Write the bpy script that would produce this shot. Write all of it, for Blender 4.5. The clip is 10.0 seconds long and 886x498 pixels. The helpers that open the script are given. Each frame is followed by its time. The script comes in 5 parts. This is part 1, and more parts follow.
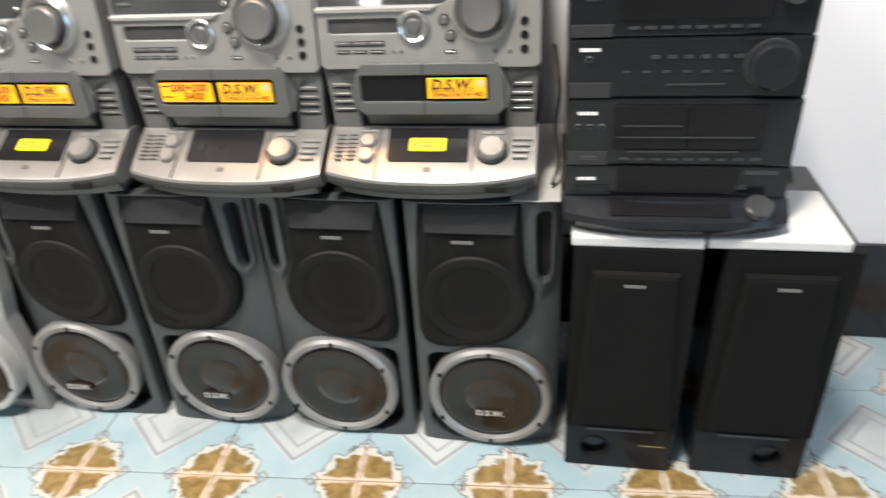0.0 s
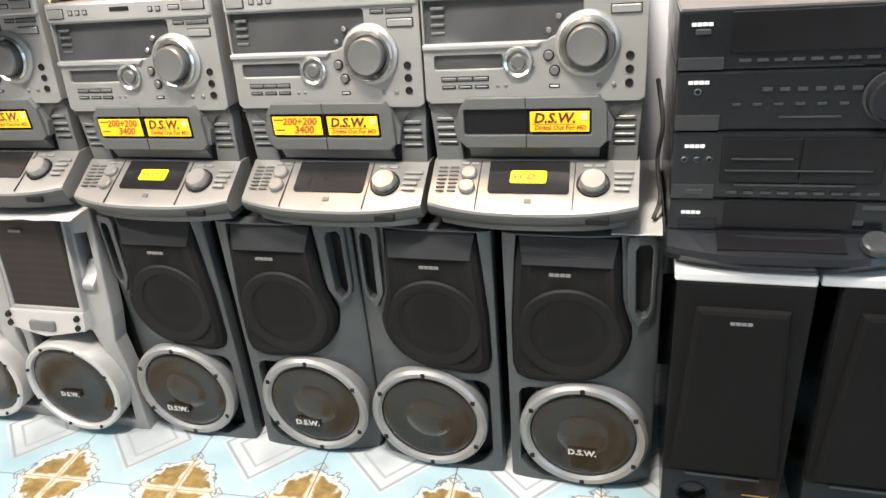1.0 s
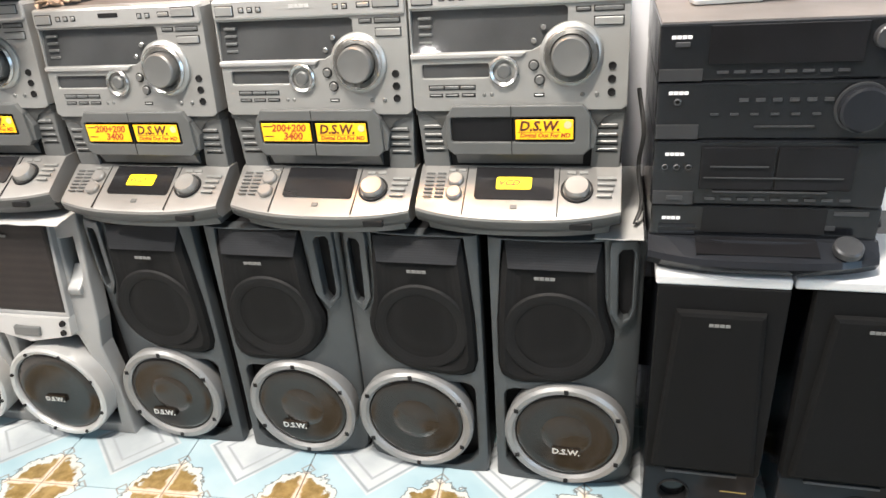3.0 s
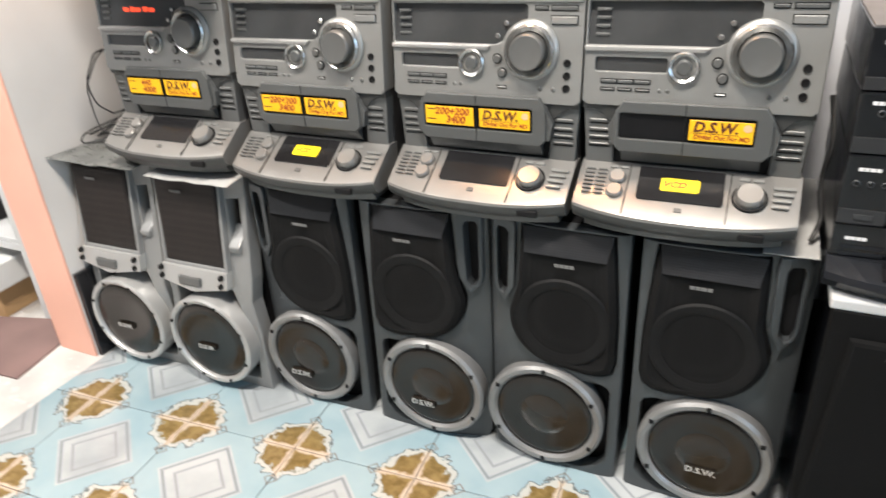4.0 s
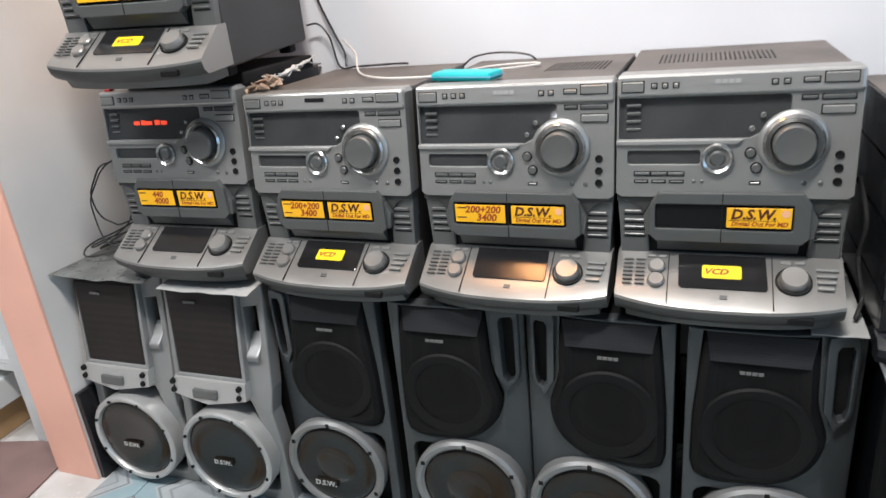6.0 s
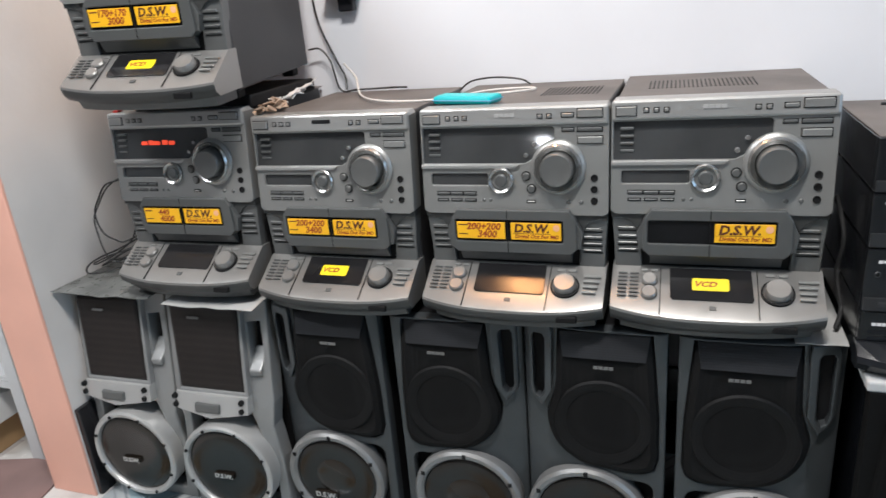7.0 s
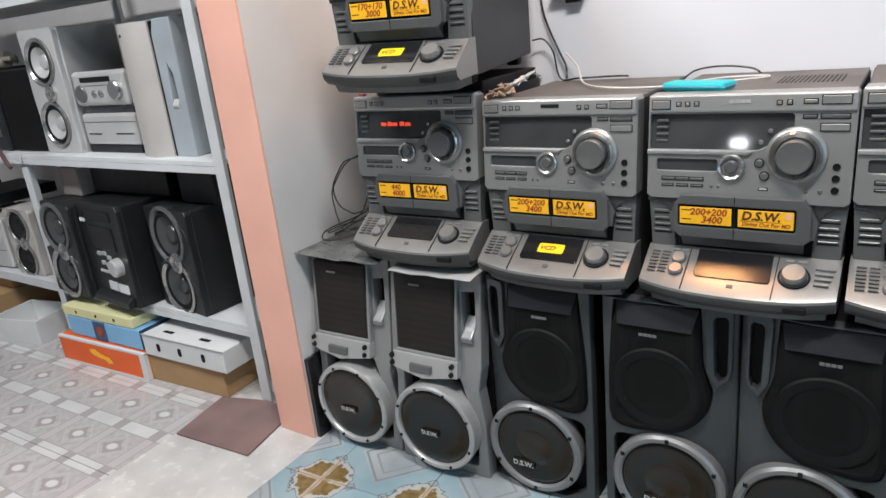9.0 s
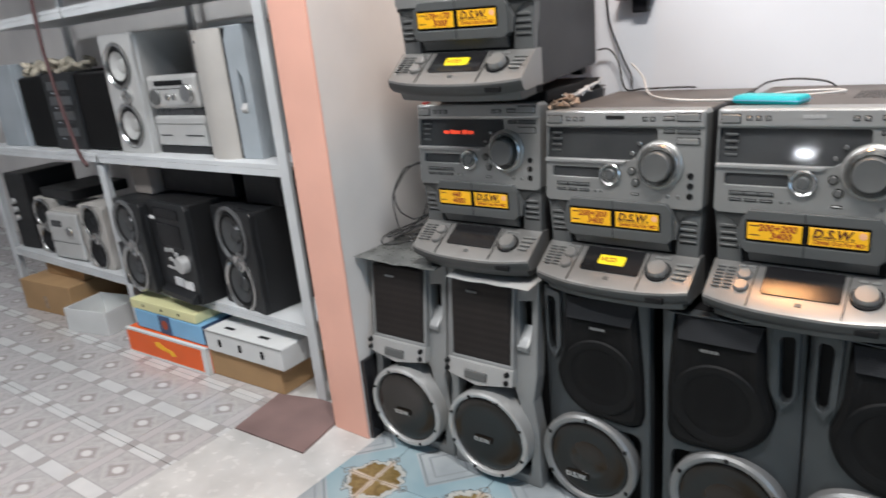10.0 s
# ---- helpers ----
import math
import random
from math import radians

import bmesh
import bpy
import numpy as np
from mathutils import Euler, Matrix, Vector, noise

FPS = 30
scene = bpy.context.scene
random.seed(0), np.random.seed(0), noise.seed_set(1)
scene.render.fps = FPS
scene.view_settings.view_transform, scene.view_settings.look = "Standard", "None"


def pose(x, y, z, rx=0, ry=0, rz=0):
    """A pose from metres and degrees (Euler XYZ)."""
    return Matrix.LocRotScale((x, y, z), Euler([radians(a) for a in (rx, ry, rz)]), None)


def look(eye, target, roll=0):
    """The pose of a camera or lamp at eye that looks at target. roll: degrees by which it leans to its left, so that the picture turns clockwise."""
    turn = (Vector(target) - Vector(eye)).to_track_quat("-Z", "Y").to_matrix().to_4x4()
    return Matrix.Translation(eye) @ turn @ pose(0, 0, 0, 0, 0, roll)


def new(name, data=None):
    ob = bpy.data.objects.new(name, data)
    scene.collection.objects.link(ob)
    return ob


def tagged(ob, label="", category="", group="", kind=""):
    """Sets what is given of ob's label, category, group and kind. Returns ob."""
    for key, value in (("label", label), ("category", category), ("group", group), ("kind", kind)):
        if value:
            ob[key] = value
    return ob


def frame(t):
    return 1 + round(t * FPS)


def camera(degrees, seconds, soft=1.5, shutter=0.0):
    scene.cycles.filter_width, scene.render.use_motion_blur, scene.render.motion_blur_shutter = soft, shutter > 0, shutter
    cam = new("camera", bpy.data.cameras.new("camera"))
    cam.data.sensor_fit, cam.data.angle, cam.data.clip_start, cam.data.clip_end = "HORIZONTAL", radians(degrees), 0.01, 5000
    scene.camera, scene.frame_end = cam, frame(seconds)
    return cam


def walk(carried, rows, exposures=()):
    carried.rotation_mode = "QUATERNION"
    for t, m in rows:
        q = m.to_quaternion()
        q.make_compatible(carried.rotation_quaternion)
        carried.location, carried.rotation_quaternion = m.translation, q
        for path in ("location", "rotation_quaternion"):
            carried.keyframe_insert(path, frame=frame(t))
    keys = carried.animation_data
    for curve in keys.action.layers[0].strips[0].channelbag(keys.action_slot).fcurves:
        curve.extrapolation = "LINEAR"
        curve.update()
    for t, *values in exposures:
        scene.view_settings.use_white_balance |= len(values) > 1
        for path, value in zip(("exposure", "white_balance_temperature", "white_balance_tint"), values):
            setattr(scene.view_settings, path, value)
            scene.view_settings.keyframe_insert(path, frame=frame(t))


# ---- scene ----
cam = camera(65.39, 10.0, soft=1.5, shutter=0.5)
PATH = [
    (0.0, 0.0129, 0.0152, 0.8611, 59.02, 3.21, 9.11),
    (0.5, -0.0209, -0.0067, 0.8439, 61.97, 5.23, 14.40),
    (1.0, -0.0237, -0.0084, 0.8508, 63.15, 4.77, 14.75),
    (1.5, -0.0364, -0.0164, 0.8513, 64.22, 4.18, 15.20),
    (2.0, -0.0352, -0.0158, 0.8483, 64.08, 4.24, 14.63),
    (2.2, -0.0300, -0.0268, 0.8581, 62.95, 4.44, 14.68),
    (3.3, -0.0298, -0.0249, 0.8644, 63.20, 4.01, 12.82),
    (3.5, -0.0364, -0.0167, 0.8590, 62.41, 3.70, 14.89),
    (4.0, -0.0760, -0.0341, 0.8663, 62.88, 3.19, 24.50),
    (4.5, -0.0828, 0.0076, 0.8828, 65.19, 6.44, 24.66),
    (5.0, -0.1063, 0.0450, 0.9004, 65.75, 8.00, 21.96),
    (5.2, -0.1176, 0.0481, 0.9031, 65.67, 8.88, 22.80),
    (6.3, -0.1913, -0.0787, 0.9041, 70.20, 4.18, 18.66),
    (6.5, -0.1917, -0.0858, 0.9144, 70.86, 4.31, 17.59),
    (7.0, -0.1982, -0.0994, 0.9144, 70.19, 4.76, 18.61),
    (7.5, -0.2252, -0.1378, 0.9173, 71.16, 1.90, 25.28),
    (8.0, -0.2481, -0.1788, 0.9106, 71.65, 3.23, 31.04),
    (8.5, -0.2419, -0.1902, 0.9152, 72.14, 4.86, 32.49),
    (9.0, -0.2460, -0.1962, 0.9077, 71.46, 5.73, 32.94),
    (9.5, -0.2509, -0.1884, 0.9130, 70.70, 5.38, 33.23),
    (10.0, -0.2551, -0.2103, 0.9195, 72.18, 5.44, 37.46),
]
walk(cam, [(t, pose(x, y, z, rx, ry, rz)) for t, x, y, z, rx, ry, rz in PATH],
     exposures=[(0.0, 0.66, 6650, 11), (1.0, 0.95, 6650, 11), (2.2, 0.95, 6650, 11), (3.5, 0.85, 6650, 11), (4.0, 0.48, 6600, 11), (4.5, 0.26, 6480, 11), (5.2, 0.10, 6300, 10), (6.3, -0.17, 6050, 10), (7.5, -0.27, 6050, 10), (10.0, -0.31, 6050, 10)])

# ---- light ----
world = bpy.data.worlds.new("world")
scene.world = world
world.use_nodes = True
world.node_tree.nodes["Background"].inputs["Color"].default_value = (0.75, 0.85, 1.0, 1)
world.node_tree.nodes["Background"].inputs["Strength"].default_value = 0.1


def area_light(name, eye, target, sx, sy, power, colour):
    data = bpy.data.lights.new(name, "AREA")
    data.shape, data.size, data.size_y = "RECTANGLE", sx, sy
    data.energy, data.color = power, colour
    ob = new(name, data)
    ob.matrix_world = look(eye, target)
    return ob


area_light("ceiling_light", (-0.32, 0.06, 2.42), (-0.60, 0.50, 0.0), 0.50, 0.10, 56, (1.0, 0.925, 0.84))
# Unseen fill added to brighten the left side; no known fixture.
area_light("added_fill_left", (-1.95, -0.40, 2.45), (-1.80, 0.3, 0.0), 1.2, 0.08, 46, (1.0, 0.975, 0.94))
# Bluish fill added from the right; no window is built or known there.
area_light("cool_fill_right", (2.45, -0.6, 1.35), (-1.3, 0.9, 0.65), 1.6, 1.6, 19, (0.42, 0.70, 1.0))
area_light("far_tube_light", (-1.5, -4.2, 2.0), (-0.5, 0.8, 0.7), 0.12, 0.06, 1.3, (1.0, 1.0, 1.0))
area_light("warm_bulb", (-0.74, 1.02, 1.95), (-0.62, 0.8, 0.5), 0.14, 0.14, 6.5, (1.0, 0.46, 0.17))

# ---- materials ----
def principled(name):
    m = bpy.data.materials.new(name)
    m.use_nodes = True
    return m, m.node_tree.nodes, m.node_tree.links, m.node_tree.nodes["Principled BSDF"]


def ramp(nodes, pairs):
    r = nodes.new("ShaderNodeValToRGB")
    while len(r.color_ramp.elements) < len(pairs):
        r.color_ramp.elements.new(0.5)
    for e, (p, c) in zip(r.color_ramp.elements, pairs):
        e.position, e.color = p, (*c, 1)
    return r


def noise_tex(nodes, links, scale, detail=4, coord="Object"):
    tc = nodes.new("ShaderNodeTexCoord")
    n = nodes.new("ShaderNodeTexNoise")
    n.inputs["Scale"].default_value, n.inputs["Detail"].default_value = scale, detail
    links.new(tc.outputs[coord], n.inputs["Vector"])
    return n


def surface(name, base, rough=0.5, metal=0.0, vary=0.15, scale=6.0, grain=400.0, bump=0.04, dust=0.0, coat=0.0, each=0.0, spec=0.5, rvar=0.11):
    """Paint, plastic or metal with broad stains and fine grain."""
    m, nodes, links, p = principled(name)
    a = noise_tex(nodes, links, scale, 5)
    lo = tuple(c * (1 - vary) for c in base)
    hi = tuple(min(1, c * (1 + vary) + dust * 0.05) for c in base)
    r = ramp(nodes, [(0.3, lo), (0.7, hi)])
    links.new(a.outputs["Fac"], r.inputs["Fac"])
    colour = r.outputs["Color"]
    if each:
        info = nodes.new("ShaderNodeObjectInfo")
        hsv = nodes.new("ShaderNodeHueSaturation")
        mr = nodes.new("ShaderNodeMapRange")
        mr.inputs["To Min"].default_value, mr.inputs["To Max"].default_value = 1 - each, 1 + each
        links.new(info.outputs["Random"], mr.inputs["Value"])
        links.new(mr.outputs["Result"], hsv.inputs["Value"])
        links.new(colour, hsv.inputs["Color"])
        colour = hsv.outputs["Color"]
    links.new(colour, p.inputs["Base Color"])
    g = noise_tex(nodes, links, grain, 3)
    b = nodes.new("ShaderNodeBump")
    b.inputs["Strength"].default_value, b.inputs["Distance"].default_value = bump, 0.002
    links.new(g.outputs["Fac"], b.inputs["Height"])
    links.new(b.outputs["Normal"], p.inputs["Normal"])
    s = noise_tex(nodes, links, scale * 4, 4)
    mr2 = nodes.new("ShaderNodeMapRange")
    mr2.inputs["To Min"].default_value = max(0.02, rough - rvar)
    mr2.inputs["To Max"].default_value = min(1, rough + rvar)
    links.new(s.outputs["Fac"], mr2.inputs["Value"])
    links.new(mr2.outputs["Result"], p.inputs["Roughness"])
    p.inputs["Metallic"].default_value = metal
    p.inputs["Coat Weight"].default_value = coat
    p.inputs["Specular IOR Level"].default_value = spec
    return m


def mesh_cloth(name, base, pitch=900.0, rough=0.75, spec=0.18):
    """Black loudspeaker cloth or punched metal: a fine weave of holes."""
    m, nodes, links, p = principled(name)
    tc = nodes.new("ShaderNodeTexCoord")
    v = nodes.new("ShaderNodeTexVoronoi")
    v.inputs["Scale"].default_value = pitch
    v.inputs["Randomness"].default_value = 0.0
    links.new(tc.outputs["Object"], v.inputs["Vector"])
    r = ramp(nodes, [(0.25, tuple(c * 0.35 for c in base)), (0.55, base)])
    links.new(v.outputs["Distance"], r.inputs["Fac"])
    n = noise_tex(nodes, links, 14, 4)
    mx = nodes.new("ShaderNodeMixRGB")
    mx.blend_type = "MULTIPLY"
    mx.inputs["Fac"].default_value = 0.6
    links.new(r.outputs["Color"], mx.inputs["Color1"])
    links.new(n.outputs["Fac"], mx.inputs["Color2"])
    links.new(mx.outputs["Color"], p.inputs["Base Color"])
    b = nodes.new("ShaderNodeBump")
    b.inputs["Strength"].default_value, b.inputs["Distance"].default_value = 0.25, 0.001
    links.new(v.outputs["Distance"], b.inputs["Height"])
    links.new(b.outputs["Normal"], p.inputs["Normal"])
    p.inputs["Roughness"].default_value = rough
    p.inputs["Specular IOR Level"].default_value = spec
    return m


def glow(name, colour, strength):
    m, nodes, links, p = principled(name)
    p.inputs["Base Color"].default_value = (*colour, 1)
    p.inputs["Emission Color"].default_value = (*colour, 1)
    p.inputs["Emission Strength"].default_value = strength
    return m


SILVER = surface("unit_silver_grey", (0.33, 0.333, 0.322), 0.34, 0.58, 0.1, 5, 900, 0.03)
SILVER_DARK = surface("unit_mid_grey", (0.100, 0.104, 0.103), 0.45, 0.3, 0.1, 5, 900, 0.03)
SILVER_LIGHT = surface("unit_light_silver", (0.42, 0.42, 0.41), 0.33, 0.55, 0.1, 6, 900, 0.03)
TRAY = surface("tray_silver", (0.295, 0.29, 0.278), 0.32, 0.6, 0.1, 6, 900, 0.03)
CHROME = surface("worn_chrome", (0.44, 0.44, 0.43), 0.22, 0.9, 0.06, 20, 600, 0.02)
CHEEK = surface("unit_cheek_grey", (0.135, 0.139, 0.137), 0.42, 0.35, 0.1, 5, 900, 0.03)
KNOB = surface("knob_grey", (0.14, 0.143, 0.14), 0.38, 0.4, 0.08, 20, 700, 0.03)
CASE = surface("steel_case", (0.042, 0.042, 0.045), 0.5, 0.3, 0.15, 4, 500, 0.05, dust=0.3)
GLOSS = surface("smoked_window", (0.040, 0.042, 0.043), 0.055, 0.0, 0.3, 8, 300, 0.002, spec=0.9, rvar=0.025)
LIDGLASS = surface("satin_black_lid", (0.012, 0.012, 0.013), 0.15, 0.0, 0.3, 8, 300, 0.004, spec=0.3, rvar=0.05)
DULLGLASS = surface("dull_black_window", (0.008, 0.008, 0.009), 0.22, 0.0, 0.3, 8, 300, 0.004, spec=0.22)
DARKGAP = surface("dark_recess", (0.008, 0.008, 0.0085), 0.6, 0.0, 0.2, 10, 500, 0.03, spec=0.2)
LABEL = surface("yellow_sticker", (0.93, 0.50, 0.01), 0.4, 0.0, 0.05, 20, 300, 0.01)
LABEL_LEMON = surface("lemon_sticker", (0.85, 0.66, 0.01), 0.4, 0.0, 0.05, 20, 300, 0.01)
INK = surface("brown_ink", (0.09, 0.02, 0.012), 0.5, 0.0, 0.1, 20, 300, 0.01)
INK_RED = surface("orange_ink", (0.33, 0.05, 0.012), 0.5, 0.0, 0.1, 20, 300, 0.01)
LIP = surface("lip_shade_grey", (0.055, 0.057, 0.056), 0.42, 0.3, 0.12, 6, 900, 0.03)
# Case colour lightened and warmed to stand for overhead light on the tops.
CASE_TOP_LIT = surface("lit_top_cover", (0.105, 0.096, 0.090), 0.6, 0.0, 0.3, 9, 300, 0.06)
BADGE_DIM = surface("badge_dim_silver", (0.20, 0.20, 0.195), 0.4, 0.3, 0.08, 30, 500, 0.02)
BADGE = surface("badge_silver", (0.55, 0.55, 0.54), 0.35, 0.4, 0.08, 30, 500, 0.02)
RED_GLOW = glow("display_red", (1.0, 0.08, 0.03), 0.9)
SPK = surface("speaker_blue_grey", (0.070, 0.078, 0.083), 0.38, 0.4, 0.14, 5, 800, 0.03, each=0.06)
SPK_SILVER = surface("speaker_silver", (0.28, 0.285, 0.283), 0.42, 0.35, 0.12, 5, 800, 0.03)
SPK_RING = surface("speaker_ring", (0.25, 0.25, 0.247), 0.36, 0.45, 0.1, 12, 800, 0.03)
SPK_BODY = surface("speaker_body", (0.007, 0.007, 0.008), 0.65, 0.0, 0.25, 8, 500, 0.06, spec=0.25)
CLOTH = mesh_cloth("speaker_cloth", (0.0108, 0.0107, 0.0110), 700, 0.7)
CLOTH_BROWN = mesh_cloth("brown_grille_cloth", (0.030, 0.024, 0.022), 700, 0.5, 0.3)
CLOTH_K = mesh_cloth("black_grille_cloth", (0.0062, 0.0064, 0.0066), 700, 0.8)
CLOTH_RIM = mesh_cloth("speaker_cloth_ring", (0.0145, 0.0145, 0.015), 700, 0.6)
# The grille cloth again, made paler and bluer to paint in a sheen.
CLOTH_BAND_SHEEN = mesh_cloth("speaker_cloth_band_sheen", (0.024, 0.026, 0.030), 700, 0.42, 0.4)
CONE = surface("woofer_cone", (0.0135, 0.0112, 0.0092), 0.17, 0.0, 0.12, 6, 500, 0.01)
CONE_CAP = surface("woofer_cap", (0.021, 0.0165, 0.0125), 0.19, 0.0, 0.12, 6, 500, 0.01)
RACKBLK = surface("deck_black", (0.0065, 0.0074, 0.0090), 0.16, 0.0, 0.25, 6, 500, 0.02, spec=0.5)
RACKBLK2 = surface("deck_charcoal", (0.013, 0.0145, 0.0175), 0.16, 0.0, 0.2, 6, 500, 0.03, spec=0.2)
RACKPLATE = surface("deck_plate", (0.030, 0.031, 0.033), 0.35, 0.2, 0.15, 10, 500, 0.02)
RACKBTN = surface("deck_button", (0.045, 0.047, 0.050), 0.35, 0.3, 0.1, 10, 500, 0.02)
WHITEPRINT = surface("white_print", (0.75, 0.75, 0.75), 0.5, 0.0, 0.05, 10, 300, 0.01)
FOAM = surface("white_foam", (0.52, 0.53, 0.53), 0.8, 0.0, 0.08, 12, 250, 0.15)
PAPER = surface("grey_paper", (0.36, 0.36, 0.35), 0.8, 0.0, 0.12, 12, 120, 0.1)
WALL = surface("white_wall", (0.76, 0.77, 0.80), 0.6, 0.0, 0.05, 2.2, 60, 0.12)
PLASTER = surface("cream_plaster", (0.68, 0.66, 0.64), 0.65, 0.0, 0.1, 3.0, 70, 0.15)
PINK = surface("pink_paint", (0.80, 0.44, 0.34), 0.6, 0.0, 0.07, 5, 90, 0.15)
SKIRT = surface("black_tile", (0.012, 0.012, 0.014), 0.18, 0.0, 0.3, 6, 200, 0.02)
CEIL = surface("ceiling_paint", (0.75, 0.75, 0.75), 0.8, 0.0, 0.05, 2, 60, 0.1)
SHELFWHITE = surface("white_steel", (0.62, 0.64, 0.65), 0.4, 0.0, 0.1, 7, 200, 0.05)
CABLE_BLK = surface("black_cable", (0.02, 0.02, 0.02), 0.45)
CABLE_WHT = surface("white_cable", (0.52, 0.51, 0.49), 0.45)
TEAL = surface("teal_plastic", (0.0, 0.42, 0.46), 0.35, 0.0, 0.08, 20, 400, 0.02)
BROWN_JUNK = surface("crumpled_tape", (0.30, 0.22, 0.16), 0.7, 0.0, 0.5, 60, 200, 0.3)
CARTON = surface("brown_carton", (0.40, 0.25, 0.12), 0.85, 0.0, 0.12, 7, 150, 0.15)
CARTON_WHITE = surface("white_carton", (0.66, 0.67, 0.66), 0.7, 0.0, 0.08, 7, 150, 0.1)
CARTON_ORANGE = surface("orange_carton", (0.82, 0.13, 0.02), 0.55, 0.0, 0.08, 8, 200, 0.05)
CARTON_BLUE = surface("blue_carton", (0.22, 0.45, 0.68), 0.55, 0.0, 0.1, 8, 200, 0.05)
CARTON_NAVY = surface("navy_carton", (0.04, 0.08, 0.17), 0.55, 0.0, 0.1, 8, 200, 0.05)
CARTON_YELLOW = surface("pale_yellow_carton", (0.68, 0.66, 0.36), 0.6, 0.0, 0.1, 8, 200, 0.05)
BEIGE = surface("dusty_beige", (0.33, 0.29, 0.26), 0.7, 0.0, 0.15, 8, 200, 0.08)
MAT = surface("brown_mat", (0.20, 0.13, 0.12), 0.8, 0.0, 0.18, 9, 260, 0.3)


# ---- building tools ----
def part(name, bm, material, parent=None, label="", smooth=False):
    me = bpy.data.meshes.new(name)
    bm.normal_update()
    bm.to_mesh(me)
    bm.free()
    me.materials.append(material)
    if smooth:
        me.shade_smooth()
        me.set_sharp_from_angle(angle=radians(35))
    ob = new(name, me)
    if parent:
        ob.parent = parent
    if label:
        tagged(ob, label)
    return ob


def thing(name, m, label, category, group="", kind=""):
    ob = new(name)
    ob.empty_display_size = 0.05
    ob.matrix_basis = m
    return tagged(ob, label, category, group, kind)


def box(x0, x1, y0, y1, z0, z1, b=0.0, seg=2):
    bm = bmesh.new()
    bmesh.ops.create_cube(bm, size=1.0)
    for v in bm.verts:
        v.co = Vector(((x0 + x1) / 2 + v.co.x * (x1 - x0), (y0 + y1) / 2 + v.co.y * (y1 - y0), (z0 + z1) / 2 + v.co.z * (z1 - z0)))
    if b:
        bmesh.ops.bevel(bm, geom=bm.edges[:], offset=b, segments=seg, profile=0.5, affect="EDGES")
    return bm


def add(bm, other):
    """Joins other into bm."""
    me = bpy.data.meshes.new("tmp")
    other.to_mesh(me)
    other.free()
    bm.from_mesh(me)
    bpy.data.meshes.remove(me)
    return bm


def plate(outer, holes=(), y0=0.0, y1=0.01, b=0.0):
    """A flat plate in the x-z plane, with holes, from y0 (front) to y1 (back)."""
    bm = bmesh.new()
    for ring in (outer, *holes):
        vs = [bm.verts.new((x, y0, z)) for x, z in ring]
        for i in range(len(vs)):
            bm.edges.new((vs[i - 1], vs[i]))
    bmesh.ops.triangle_fill(bm, use_beauty=True, use_dissolve=False, edges=bm.edges[:])
    ext = bmesh.ops.extrude_face_region(bm, geom=bm.faces[:])
    for v in [g for g in ext["geom"] if isinstance(g, bmesh.types.BMVert)]:
        v.co.y = y1
    bmesh.ops.recalc_face_normals(bm, faces=bm.faces[:])
    if b:
        rim = [e for e in bm.edges if all(abs(v.co.y - y0) < 1e-6 for v in e.verts) and e.calc_face_angle(0) > 1]
        bmesh.ops.bevel(bm, geom=rim, offset=b, segments=2, profile=0.5, affect="EDGES")
    return bm


def rounded(x0, x1, z0, z1, r, n=5):
    """A rectangle with rounded corners, as points of the x-z plane."""
    pts = []
    for cx, cz, a in ((x1 - r, z1 - r, 0), (x0 + r, z1 - r, 90), (x0 + r, z0 + r, 180), (x1 - r, z0 + r, 270)):
        for i in range(n + 1):
            t = radians(a + 90 * i / n)
            pts.append((cx + r * math.cos(t), cz + r * math.sin(t)))
    return pts


def arc(cx, cz, r, a0, a1, n=16):
    return [(cx + r * math.cos(radians(a0 + (a1 - a0) * i / n)), cz + r * math.sin(radians(a0 + (a1 - a0) * i / n))) for i in range(n + 1)]


def lathe(profile, cx=0.0, cz=0.0, n=40, caps=True):
    """Turns (radius, y) points about an axis along y."""
    bm = bmesh.new()
    rings = []
    for r, y in profile:
        if r < 1e-6:
            rings.append([bm.verts.new((cx, y, cz))])
        else:
            rings.append([bm.verts.new((cx + r * math.cos(2 * math.pi * i / n), y, cz + r * math.sin(2 * math.pi * i / n))) for i in range(n)])
    for a, b in zip(rings, rings[1:]):
        for i in range(n):
            j = (i + 1) % n
            q = [a[i % len(a)], a[j % len(a)], b[j % len(b)], b[i % len(b)]]
            q = list(dict.fromkeys(q))
            if len(q) > 2:
                bm.faces.new(q)
    bmesh.ops.recalc_face_normals(bm, faces=bm.faces[:])
    return bm


def prism(profile, x0, x1, b=0.0):
    """A (y, z) outline carried along x."""
    bm = bmesh.new()
    a = [bm.verts.new((x0, y, z)) for y, z in profile]
    c = [bm.verts.new((x1, y, z)) for y, z in profile]
    bm.faces.new(a)
    bm.faces.new(c[::-1])
    for i in range(len(a)):
        bm.faces.new((a[i - 1], a[i], c[i], c[i - 1]))
    bmesh.ops.recalc_face_normals(bm, faces=bm.faces[:])
    if b:
        bmesh.ops.bevel(bm, geom=bm.edges[:], offset=b, segments=2, profile=0.5, affect="EDGES")
    return bm


def moved(bm, m):
    bmesh.ops.transform(bm, matrix=m, verts=bm.verts[:])
    return bm


TEXTS = {}


